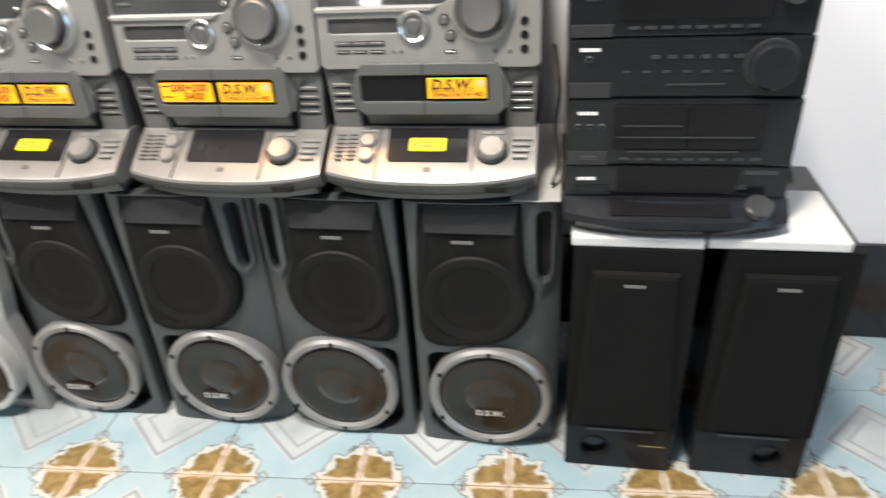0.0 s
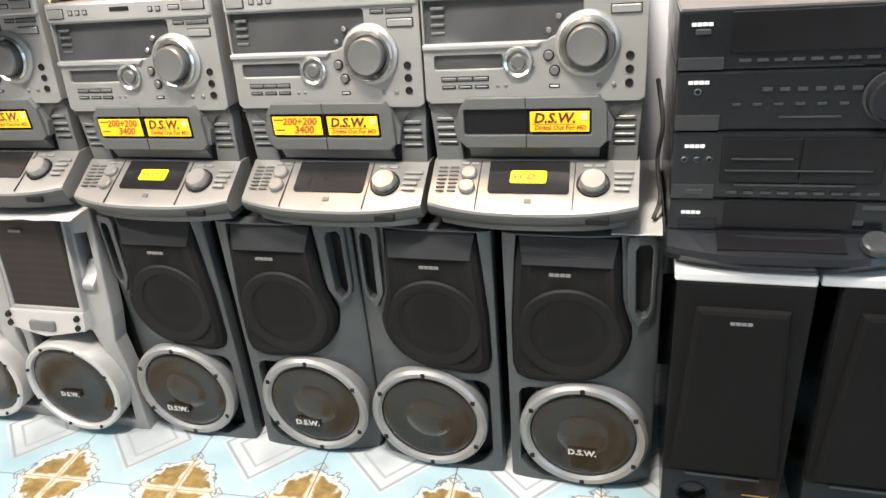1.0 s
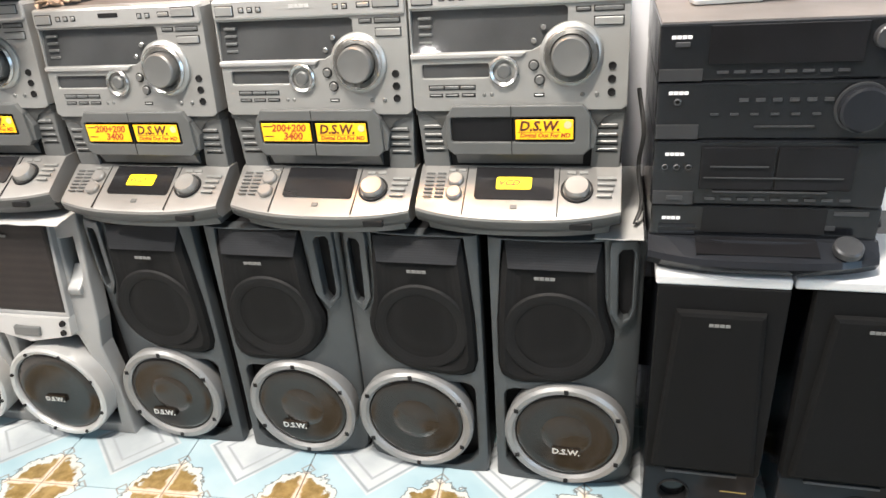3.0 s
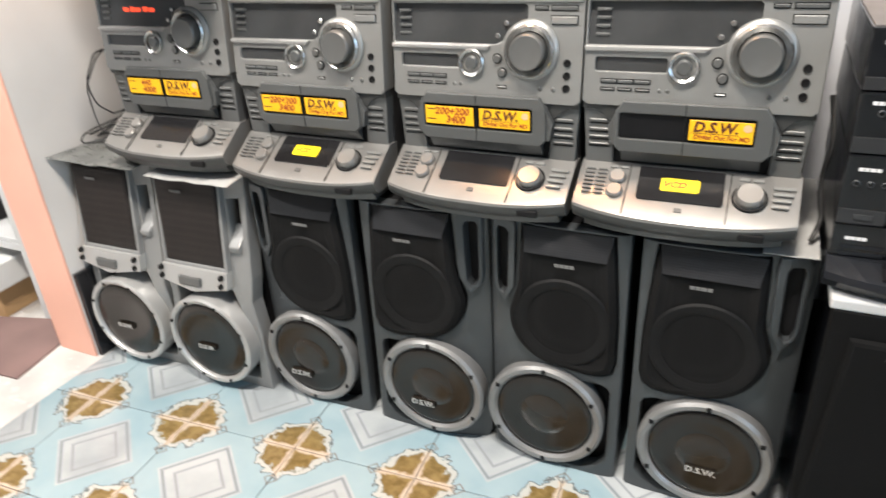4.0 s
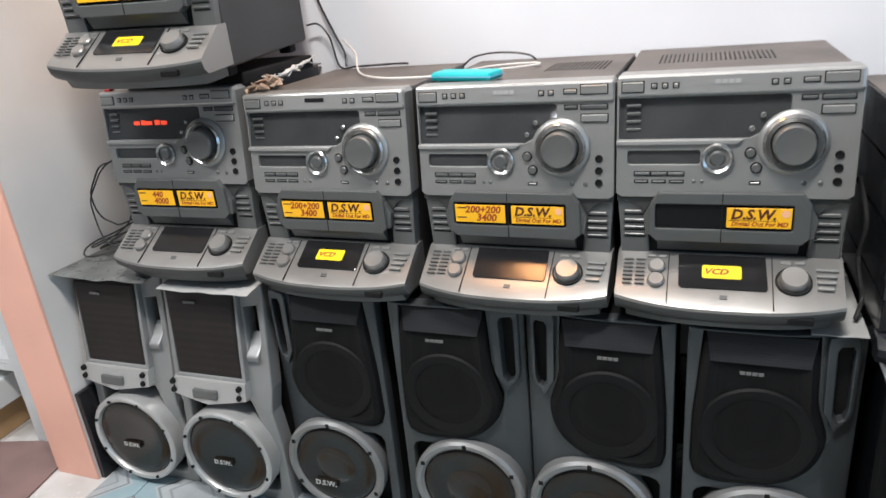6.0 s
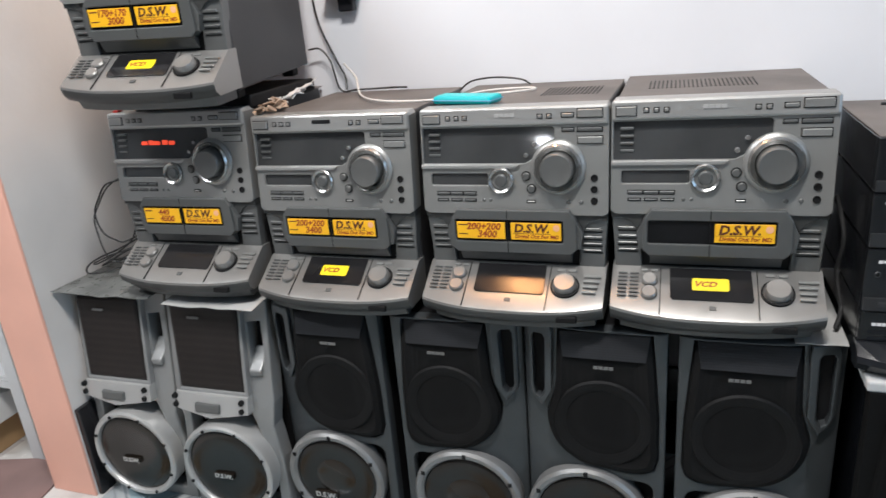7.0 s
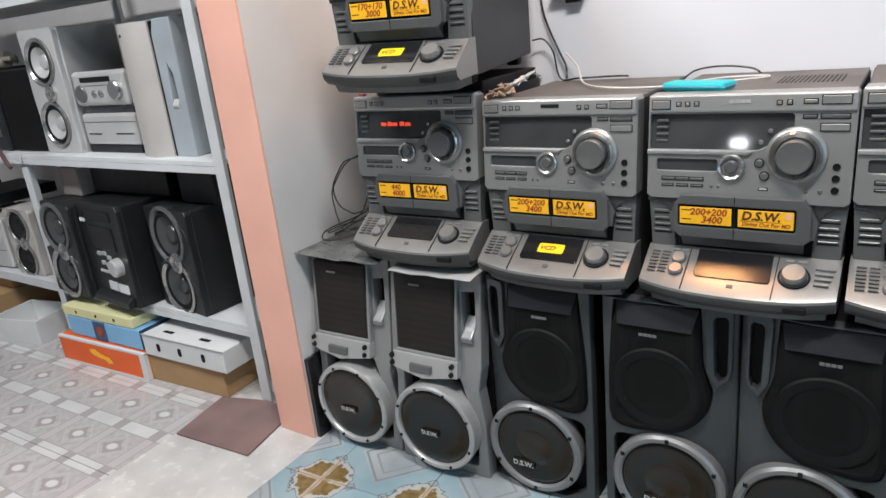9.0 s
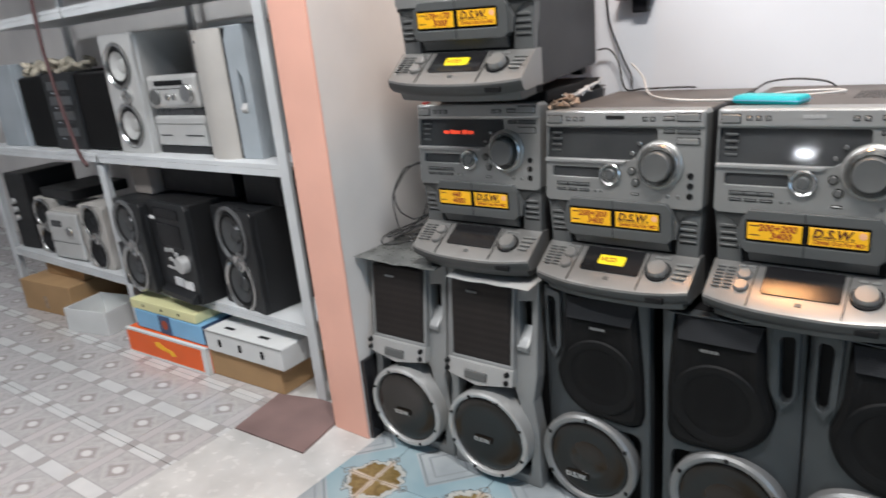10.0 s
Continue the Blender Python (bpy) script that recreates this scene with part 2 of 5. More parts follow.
def lettering(text, size, m, material, parent, shear=0.0, wide=1.0, name="lettering"):
    """Raised letters, centred, reading along x with z up, facing -y."""
    key = (text, shear)
    if key not in TEXTS:
        cu = bpy.data.curves.new("t", "FONT")
        cu.body, cu.align_x, cu.align_y, cu.size, cu.shear = text, "CENTER", "CENTER", 1.0, shear
        cu.extrude, cu.offset, cu.resolution_u = 0.01, 0.032, 2
        ob = bpy.data.objects.new("t", cu)
        scene.collection.objects.link(ob)
        bpy.context.view_layer.update()
        TEXTS[key] = bpy.data.meshes.new_from_object(ob.evaluated_get(bpy.context.evaluated_depsgraph_get()))
        bpy.data.objects.remove(ob)
    bm = bmesh.new()
    bm.from_mesh(TEXTS[key])
    bmesh.ops.transform(bm, matrix=m @ pose(0, 0, 0, 90) @ Matrix.Diagonal((size * wide, size, size, 1)), verts=bm.verts[:])
    return part(name, bm, material, parent)


def tube(points, r, n=8, steps=10):
    """A round cable along a smooth curve through the points."""
    pts = [Vector(p) for p in points]
    ext = [2 * pts[0] - pts[1], *pts, 2 * pts[-1] - pts[-2]]
    path = []
    for i in range(1, len(ext) - 2):
        p0, p1, p2, p3 = ext[i - 1:i + 3]
        for k in range(steps):
            t = k / steps
            path.append(0.5 * (2 * p1 + (p2 - p0) * t + (2 * p0 - 5 * p1 + 4 * p2 - p3) * t * t + (3 * p1 - p0 - 3 * p2 + p3) * t ** 3))
    path.append(pts[-1])
    bm = bmesh.new()
    rings = []
    side = Vector((0.13, 0.21, 0.97))
    for i, p in enumerate(path):
        d = (path[min(i + 1, len(path) - 1)] - path[max(i - 1, 0)]).normalized()
        u = d.cross(side).normalized()
        w = d.cross(u)
        rings.append([bm.verts.new(p + r * (u * math.cos(2 * math.pi * k / n) + w * math.sin(2 * math.pi * k / n))) for k in range(n)])
    for a, b in zip(rings, rings[1:]):
        for k in range(n):
            bm.faces.new((a[k - 1], a[k], b[k], b[k - 1]))
    bm.faces.new(rings[0])
    bm.faces.new(rings[-1][::-1])
    bmesh.ops.recalc_face_normals(bm, faces=bm.faces[:])
    return bm

# ---- the room ----
WY = 1.17      # back wall
LEFT_WY = 1.34  # back wall of the next room
PX0, PX1, PY = -1.453, -1.340, 0.769  # partition end


BLUE_PITCH = 0.235
GREY_PITCH = (0.1445, 0.153)


def floor_tiles(name, kind):
    m, nodes, links, p = principled(name)
    tc = nodes.new("ShaderNodeTexCoord")
    mp = nodes.new("ShaderNodeMapping")
    links.new(tc.outputs["Object"], mp.inputs["Vector"])

    def math_(op, a, b=None):
        n = nodes.new("ShaderNodeMath")
        n.operation = op
        for i, v in enumerate((a, b)):
            if v is None:
                continue
            if isinstance(v, (int, float)):
                n.inputs[i].default_value = v
            else:
                links.new(v, n.inputs[i])
        return n.outputs[0]

    def mix(fac, a, b):
        n = nodes.new("ShaderNodeMixRGB")
        links.new(fac, n.inputs["Fac"])
        for i, v in ((1, a), (2, b)):
            if isinstance(v, tuple):
                n.inputs[i].default_value = (*v, 1)
            else:
                links.new(v, n.inputs[i])
        return n.outputs["Color"]

    def less(a, b, soft=0.01):
        n = nodes.new("ShaderNodeMapRange")
        n.inputs["From Min"].default_value, n.inputs["From Max"].default_value = b + soft, b - soft
        links.new(a, n.inputs["Value"])
        return n.outputs["Result"]

    geo = nodes.new("ShaderNodeNewGeometry")
    big = nodes.new("ShaderNodeTexNoise")
    big.inputs["Scale"].default_value, big.inputs["Detail"].default_value = 7.0, 6
    links.new(geo.outputs["Position"], big.inputs["Vector"])
    fine = nodes.new("ShaderNodeTexNoise")
    fine.inputs["Scale"].default_value, fine.inputs["Detail"].default_value = 55.0, 4
    links.new(geo.outputs["Position"], fine.inputs["Vector"])
    if kind == "blue":
        mp.inputs["Scale"].default_value = (1 / BLUE_PITCH, 1 / BLUE_PITCH, 1)
        sep = nodes.new("ShaderNodeSeparateXYZ")
        links.new(mp.outputs["Vector"], sep.inputs["Vector"])
        wob = math_("MULTIPLY", math_("SUBTRACT", fine.outputs["Fac"], 0.5), 0.20)
        u = math_("ABSOLUTE", math_("SUBTRACT", math_("FRACT", sep.outputs["X"]), 0.5))
        v = math_("ABSOLUTE", math_("SUBTRACT", math_("FRACT", sep.outputs["Y"]), 0.5))
        # u, v: 0 at a medallion's middle, 0.5 halfway to the next
        l1 = math_("ADD", u, v)
        mx = math_("MAXIMUM", u, v)
        blob = math_("ADD", math_("ADD", math_("MULTIPLY", mx, 0.5), math_("MULTIPLY", l1, 0.5)), wob)
        marble = ramp(nodes, [(0.35, (0.30, 0.33, 0.345)), (0.6, (0.43, 0.455, 0.465))])
        links.new(big.outputs["Fac"], marble.inputs["Fac"])
        blue = ramp(nodes, [(0.3, (0.235, 0.345, 0.39)), (0.7, (0.33, 0.42, 0.45))])
        links.new(big.outputs["Fac"], blue.inputs["Fac"])
        gold = ramp(nodes, [(0.35, (0.15, 0.100, 0.034)), (0.65, (0.25, 0.175, 0.070))])
        links.new(fine.outputs["Fac"], gold.inputs["Fac"])
        c = mix(less(l1, 0.62), marble.outputs["Color"], blue.outputs["Color"])
        edge = math_("ABSOLUTE", math_("SUBTRACT", l1, 0.66))
        c = mix(less(edge, 0.014), c, (0.21, 0.24, 0.255))
        edge2 = math_("ABSOLUTE", math_("SUBTRACT", l1, 0.78))
        c = mix(less(edge2, 0.012), c, (0.25, 0.27, 0.285))
        ring = math_("ABSOLUTE", math_("SUBTRACT", blob, 0.285))
        c = mix(less(ring, 0.026), c, (0.44, 0.44, 0.41))
        ring2 = math_("ABSOLUTE", math_("SUBTRACT", blob, 0.318))
        c = mix(less(ring2, 0.006, 0.004), c, (0.12, 0.13, 0.13))
        c = mix(less(blob, 0.258), c, gold.outputs["Color"])
        cross = math_("MINIMUM", u, v)
        stroke = math_("MAXIMUM", math_("ADD", cross, math_("MULTIPLY", wob, 0.4)), math_("MULTIPLY", math_("SUBTRACT", mx, 0.29), 4.0))
        c = mix(less(stroke, 0.024), c, (0.50, 0.41, 0.32))
        curl = math_("ADD", math_("ABSOLUTE", math_("SUBTRACT", mx, 0.325)), cross)
        c = mix(less(math_("ABSOLUTE", math_("SUBTRACT", curl, 0.05)), 0.008, 0.006), c, (0.20, 0.20, 0.19))
    else:
        mp.inputs["Scale"].default_value = (1 / GREY_PITCH[0], 1 / GREY_PITCH[1], 1)
        sep = nodes.new("ShaderNodeSeparateXYZ")
        links.new(mp.outputs["Vector"], sep.inputs["Vector"])
        u = math_("ABSOLUTE", math_("SUBTRACT", math_("FRACT", sep.outputs["X"]), 0.5))
        v = math_("ABSOLUTE", math_("SUBTRACT", math_("FRACT", sep.outputs["Y"]), 0.5))
        mx = math_("MAXIMUM", u, v)
        l1 = math_("ADD", u, v)
        wob = math_("MULTIPLY", math_("SUBTRACT", fine.outputs["Fac"], 0.5), 0.10)
        base = ramp(nodes, [(0.3, (0.40, 0.385, 0.38)), (0.7, (0.50, 0.485, 0.48))])
        links.new(fine.outputs["Fac"], base.inputs["Fac"])
        pale = ramp(nodes, [(0.3, (0.53, 0.53, 0.53)), (0.7, (0.65, 0.65, 0.64))])
        links.new(big.outputs["Fac"], pale.inputs["Fac"])
        strip_x = less(math_("SUBTRACT", 0.5, v), 0.125)
        strip_y = less(math_("SUBTRACT", 0.5, u), 0.105)
        c = mix(strip_y, base.outputs["Color"], (0.50, 0.47, 0.47))
        c = mix(strip_x, c, pale.outputs["Color"])
        c = mix(math_("MULTIPLY", strip_x, strip_y), c, (0.38, 0.36, 0.35))
        c = mix(less(math_("ABSOLUTE", math_("SUBTRACT", v, 0.370)), 0.007, 0.006), c, (0.33, 0.32, 0.32))
        c = mix(less(math_("ABSOLUTE", math_("SUBTRACT", u, 0.392)), 0.007, 0.006), c, (0.33, 0.32, 0.32))
        ov = math_("ADD", math_("MULTIPLY", u, 0.85), math_("ADD", math_("MULTIPLY", v, 1.1), wob))
        c = mix(less(math_("ABSOLUTE", math_("SUBTRACT", ov, 0.30)), 0.02), c, (0.50, 0.48, 0.47))
        c = mix(less(ov, 0.21), c, (0.36, 0.33, 0.32))
        oval = math_("ADD", math_("MULTIPLY", math_("MULTIPLY", u, u), 1.0), math_("MULTIPLY", math_("MULTIPLY", v, v), 2.2))
        c = mix(less(oval, 0.013, 0.005), c, (0.64, 0.63, 0.62))
    info = nodes.new("ShaderNodeObjectInfo")
    hsv = nodes.new("ShaderNodeHueSaturation")
    links.new(c, hsv.inputs["Color"])
    links.new(math_("ADD", math_("MULTIPLY", info.outputs["Random"], 0.09), 0.955), hsv.inputs["Value"])
    links.new(hsv.outputs["Color"], p.inputs["Base Color"])
    p.inputs["Roughness"].default_value = 0.22
    p.inputs["Coat Weight"].default_value = 0.15
    b = nodes.new("ShaderNodeBump")
    b.inputs["Strength"].default_value, b.inputs["Distance"].default_value = 0.05, 0.002
    links.new(big.outputs["Fac"], b.inputs["Height"])
    links.new(b.outputs["Normal"], p.inputs["Normal"])
    return m


BLUE_TILE = floor_tiles("blue_medallion_tile", "blue")
GREY_TILE = floor_tiles("grey_rosette_tile", "grey")
MARBLE = surface("threshold_marble", (0.56, 0.55, 0.53), 0.25, 0.0, 0.16, 9, 120, 0.05)


def setting(name, bm, material, label, category):
    return tagged(part(name, bm, material), label, category, kind="structure")


GROUT = surface("floor_grout", (0.15, 0.15, 0.145), 0.85, 0.0, 0.2, 12, 200, 0.1)
fl = setting("floor", box(-1.325, 2.6, -4.5, WY, -0.05, -0.0025), GROUT, "light blue glazed floor tiles with brown medallions", "floor")
setting("floor_threshold", box(-1.685, -1.325, -4.5, LEFT_WY, -0.05, 0.0), MARBLE, "pale marbled threshold strip between two tiled floors", "floor")
fg = setting("floor_next_room", box(-5.2, -1.685, -4.5, LEFT_WY, -0.05, -0.0025), GROUT, "grey patterned floor tiles with rosettes", "floor")
setting("wall_back", box(PX1, 2.7, WY, WY + 0.12, -0.05, 2.7), WALL, "smooth white painted wall", "wall")
setting("wall_partition", prism([(PY + 0.004, -0.05), (LEFT_WY, -0.05), (LEFT_WY, 2.7), (PY + 0.004, 2.7)], PX0, PX1, 0.0), PLASTER, "cream white plaster partition wall", "wall")
setting("partition_end", prism([(PY - 0.002, 0.0), (PY + 0.004, 0.0), (PY + 0.004, 2.7), (PY - 0.002, 2.7)], PX0, PX1, 0.0015), PINK, "pink painted end of the partition wall", "wall")
setting("wall_next_room", box(-5.2, PX0, LEFT_WY, LEFT_WY + 0.12, -0.05, 2.7), PLASTER, "grey white wall behind the shelves", "wall")
setting("wall_right", box(2.6, 2.7, -4.5, WY, -0.05, 2.7), WALL, "white painted side wall", "wall")
# Added out of view; its pale face feeds reflections and bounced light.
setting("unseen_wall_front", box(-5.2, 2.7, -4.6, -4.5, -0.05, 2.7), PLASTER, "unseen pale wall added behind the viewer", "wall")
setting("wall_left", box(-5.3, -5.2, -4.5, LEFT_WY, -0.05, 2.7), WALL, "white painted far wall", "wall")
setting("ceiling", box(-5.3, 2.7, -4.6, LEFT_WY + 0.12, 2.7, 2.8), CEIL, "white ceiling", "ceiling")
setting("baseboard_back", box(PX1 + 0.01, 2.6, WY - 0.012, WY - 0.0005, 0, 0.20, 0.002), SKIRT, "glossy black tile skirting", "baseboard")
setting("baseboard_partition", box(PX1 + 0.0005, PX1 + 0.012, PY + 0.006, WY - 0.013, 0, 0.205, 0.002), SKIRT, "glossy black tile skirting", "baseboard")

# ---- stacked hi-fi systems ----
SLOPE = Matrix.Translation((0, 0.006, 0.082)) @ pose(0, 0, 0, -60.0)  # local z: down the tray; local -y: away from its face


def blocks(w, h):
    """A plain mark of four raised blocks, centred, facing -y."""
    bm = bmesh.new()
    for k in range(4):
        x = -w / 2 + w * k / 4
        add(bm, box(x + w * 0.02, x + w * 0.23, 0, 0.0012, -h / 2, h / 2))
    return bm


WELLS = []


def row(parent, name, material, xs, z, w, h, y=-0.002, depth=0.004, b=0.0008):
    for x in xs:
        WELLS.append((x, z, w, h, y))
        part(name, box(x - w / 2, x + w / 2, y, y + depth, z - h / 2, z + h / 2, b, 1), material, parent)


def lean_back(u):
    """The upper front leans back a little."""
    for o in u.children_recursive:
        if o.name.split(".")[0] in ("case", "foot", "vent_grille"):
            continue
        for v in o.data.vertices:
            if v.co.z > 0.163:
                v.co.y += 0.10 * (v.co.z - 0.163)


def disc(parent, name, material, x, z, r, y0, y1, b=0.001, n=24):
    if name == "round_button" and z < 0.23:
        part("collar", lathe([(r + 0.0016, 0.001), (r + 0.0016, -0.0008), (r, -0.0008)], x, z, n), DARKGAP, parent)
    return part(name, lathe([(0, y0), (r - b, y0), (r, y0 + b), (r, y1), (0, y1)], x, z, n), material, parent, smooth=True)


def hifi(m, label, power=("200+200", "3400"), sticker=True, display=False, logo="bar", vents=(-0.095, 0.06)):
    u = thing("hifi_system", m, label, "stereo", "stacked hi-fi systems")
    # case
    part("case", box(-0.136, 0.136, 0.022, 0.292, 0.016, 0.316, 0.004), CASE, u)
    # Thin upper skin whose paler colour holds the light from above.
    part("top_cover", box(-0.1335, 0.1335, 0.014, 0.2905, 0.3145, 0.3164), CASE_TOP_LIT, u, "grey brown top cover with overhead light painted in")
    if vents:
        slots = bmesh.new()
        for k in range(int((vents[1] - vents[0]) / 0.0062)):
            x = vents[0] + k * 0.0062
            add(slots, box(x - 0.0011, x + 0.0011, 0.14, 0.225, 0.3155, 0.3170))
        tagged(part("vent_grille", slots, DARKGAP, u), kind="stuff")
    for x in (-0.11, 0.11):
        for y in (0.05, 0.26):
            part("foot", box(x - 0.012, x + 0.012, y - 0.012, y + 0.012, 0.0, 0.017, 0.003), DARKGAP, u)
    # upper front with its window opening
    upper = [(-0.14, 0.168), (-0.133, 0.163), (0.133, 0.163), (0.14, 0.168), (0.14, 0.314), (0.136, 0.320), (-0.136, 0.320), (-0.14, 0.314)]
    window = [(-0.137, 0.239), (0.02, 0.239), (0.064, 0.262), (0.064, 0.288), (0.06, 0.291), (-0.137, 0.291)]
    slot = rounded(-0.126, -0.036, 0.206, 0.224, 0.003, 3)
    part("front_panel", plate(upper, [window[::-1], slot[::-1]], 0.0, 0.03, 0.001), SILVER, u)
    part("top_band", box(-0.139, 0.139, -0.004, 0.012, 0.2935, 0.3195, 0.003), SILVER_LIGHT, u, "lighter silver strip along the top")
    glass = box(-0.138, 0.066, 0.0005, 0.02, 0.237, 0.292, 0.0)
    for v in glass.verts:
        v.co.y += 0.13 * (v.co.z - 0.237)
    win = part("display_window", glass, GLOSS, u, "glossy smoked display window")
    part("disc_slot_door", box(-0.127, -0.035, 0.004, 0.02, 0.205, 0.225), GLOSS, u, "narrow black slot")
    part("ledge", plate([(-0.14, 0.232), (-0.14, 0.2375), (0.012, 0.2375), (0.006, 0.232)], (), -0.004, 0.004, 0.001), SILVER_LIGHT, u)
    if display:
        for k, (x, w) in enumerate(((-0.072, 0.012), (-0.058, 0.008), (-0.046, 0.014), (-0.028, 0.01), (-0.014, 0.012))):
            part("lit_digit", box(x - w / 2, x + w / 2, 0.0030, 0.0036, 0.2625, 0.2685 + 0.0015 * (k % 2)), RED_GLOW, win)
    # buttons
    row(u, "power_button", SILVER, (-0.12,), 0.3055, 0.026, 0.012, -0.0065)
    row(u, "small_button", SILVER, (-0.094, -0.081, -0.068, 0.044, 0.057), 0.306, 0.0055, 0.005, -0.006)
    row(u, "button", SILVER, (0.083,), 0.307, 0.016, 0.005, -0.006)
    row(u, "wide_button", SILVER, (0.114,), 0.309, 0.034, 0.011, -0.0065)
    row(u, "button", SILVER_DARK, (0.083,), 0.286, 0.016, 0.004)
    row(u, "wide_button", SILVER_DARK, (0.1135,), 0.286, 0.034, 0.005)
    row(u, "wide_button", SILVER, (0.114,), 0.2715, 0.034, 0.009, -0.003)
    for z in (0.281, 0.271, 0.261, 0.251):
        row(win, "window_button", SILVER_DARK, (-0.119,), z, 0.018, 0.0035, 0.0005, 0.008)
    disc(u, "round_button", CHROME, 0.034, 0.266, 0.0036, -0.001, 0.004)
    disc(u, "round_button", CHROME, 0.022, 0.250, 0.0036, -0.001, 0.004)
    disc(u, "round_button", KNOB, 0.022, 0.2205, 0.0054, -0.004, 0.002)
    disc(u, "round_button", KNOB, 0.0295, 0.202, 0.0054, -0.004, 0.002)
    row(u, "button", SILVER_DARK, (-0.107, -0.086, -0.065), 0.194, 0.019, 0.0042)
    row(u, "thin_button", SILVER_DARK, (-0.108, -0.086, -0.064), 0.184, 0.016, 0.0022)
    row(u, "thin_button", SILVER_LIGHT, (0.029,), 0.183, 0.011, 0.002)
    disc(u, "indicator", KNOB, -0.043, 0.184, 0.0026, -0.001, 0.002)
    disc(u, "indicator", KNOB, -0.033, 0.184, 0.0026, -0.001, 0.002)
    disc(u, "indicator", KNOB, 0.084, 0.183, 0.003, -0.002, 0.002)
    disc(u, "indicator", KNOB, 0.102, 0.183, 0.003, -0.002, 0.002)
    for z in (0.2175, 0.2015, 0.185):
        part("jack", lathe([(0.0052, 0.001), (0.0050, -0.0016), (0.0040, -0.0016), (0.0034, -0.0004), (0, -0.0004)], 0.120, z, 18), DARKGAP, u, smooth=True)
    wells = bmesh.new()
    for x, z, w, h, y in WELLS:
        if y < 0.0 and x > -0.13:
            front = -0.0046 if z > 0.294 else -0.0006
            add(wells, box(x - w / 2 - 0.0012, x + w / 2 + 0.0012, front, 0.001, z - h / 2 - 0.0012, z + h / 2 + 0.0012))
    WELLS.clear()
    tagged(part("button_surround", wells, DARKGAP, u), kind="stuff")
    # jog ring and volume knob
    part("jog_ring", lathe([(0.0195, 0.001), (0.0195, -0.004), (0.0175, -0.006), (0.0145, -0.004), (0.0135, 0.001)], -0.016, 0.214, 36), CHROME, u, "small chrome jog ring", True)
    disc(u, "jog_centre", SILVER_DARK, -0.016, 0.214, 0.0095, -0.005, 0.002, 0.002)
    part("dial_bed", lathe([(0.0395, 0.001), (0.0395, -0.003), (0.037, -0.006), (0.0345, -0.007), (0.033, -0.004)], 0.069, 0.233, 56), SILVER, u, smooth=True)
    part("dial_ring", lathe([(0.0348, -0.004), (0.0345, -0.009), (0.032, -0.012), (0.026, -0.008), (0.0246, -0.004)], 0.069, 0.233, 56), CHROME, u, "polished chrome dial ring", True)
    part("volume_knob", lathe([(0.0242, -0.004), (0.0238, -0.019), (0.0218, -0.0215), (0.017, -0.0203), (0, -0.0198)], 0.069, 0.233, 56), KNOB, u, "large round grey volume knob", True)
    if logo == "bar":
        part("logo_badge", moved(blocks(0.030, 0.0048), Matrix.Translation((-0.008, -0.0052, 0.3085))), BADGE, u)
    elif logo == "dark":
        row(u, "logo_badge", DARKGAP, (-0.008,), 0.3085, 0.033, 0.006, -0.0048, 0.002, 0.0004)
    # lower front: cheeks with shoulders, and the double cassette door
    for s in (-1, 1):
        cheek = [(0.134, 0.080), (0.1355, 0.118), (0.138, 0.150), (0.138, 0.159), (0.124, 0.159), (0.110, 0.151), (0.101, 0.134), (0.098, 0.110), (0.096, 0.080)]
        part("cheek", plate([(s * x, z) for x, z in cheek], (), 0.008, 0.03, 0.0015), CHEEK, u)
        sh = [(0.139, 0.168), (0.086, 0.168), (0.096, 0.152), (0.104, 0.139), (0.113, 0.151), (0.126, 0.157), (0.139, 0.1565)]
        part("shoulder", plate([(s * x, z) for x, z in sh], (), 0.004, 0.03, 0.001), LIP, u)
        arch = [(0.095, 0.112), (0.1005, 0.112), (0.1045, 0.136), (0.096, 0.153), (0.0885, 0.1655), (0.085, 0.1655), (0.0945, 0.150)]
        part("door_arch", plate([(s * x, z) for x, z in arch], (), -0.004, 0.02, 0.001), SILVER_DARK, u)
        for k, z in enumerate((0.140, 0.128, 0.118, 0.108)):
            row(u, "side_button", KNOB, (s * 0.1165,), z, 0.026, 0.0045 - 0.0007 * k, 0.0055, 0.006)
            part("side_gap", box(s * 0.1165 - 0.014, s * 0.1165 + 0.014, 0.0072, 0.012, z - 0.0046, z - 0.0032), DARKGAP, u)
    WELLS.clear()
    part("door_recess", box(-0.097, 0.097, 0.012, 0.03, 0.078, 0.168), DARKGAP, u)
    door = [(-0.087, 0.104), (0.087, 0.104), (0.096, 0.113), (0.095, 0.157), (0.085, 0.1715), (-0.085, 0.1715), (-0.095, 0.157), (-0.096, 0.113)]
    d = part("cassette_door", plate(door, [rounded(-0.089, 0.076, 0.122, 0.156, 0.003, 3)[::-1]], -0.008, 0.012, 0.0015), SILVER_DARK, u, "dark grey double cassette door")
    part("door_window", box(-0.090, 0.077, -0.004, 0.008, 0.121, 0.157), DULLGLASS, d)
    part("door_gap", box(-0.0078, -0.0066, -0.0086, -0.007, 0.105, 0.171), DARKGAP, d)
    part("door_lip", prism([(0.0, 0.103), (0.010, 0.086), (0.014, 0.086), (0.014, 0.103)], -0.086, 0.086), SILVER_DARK, d)

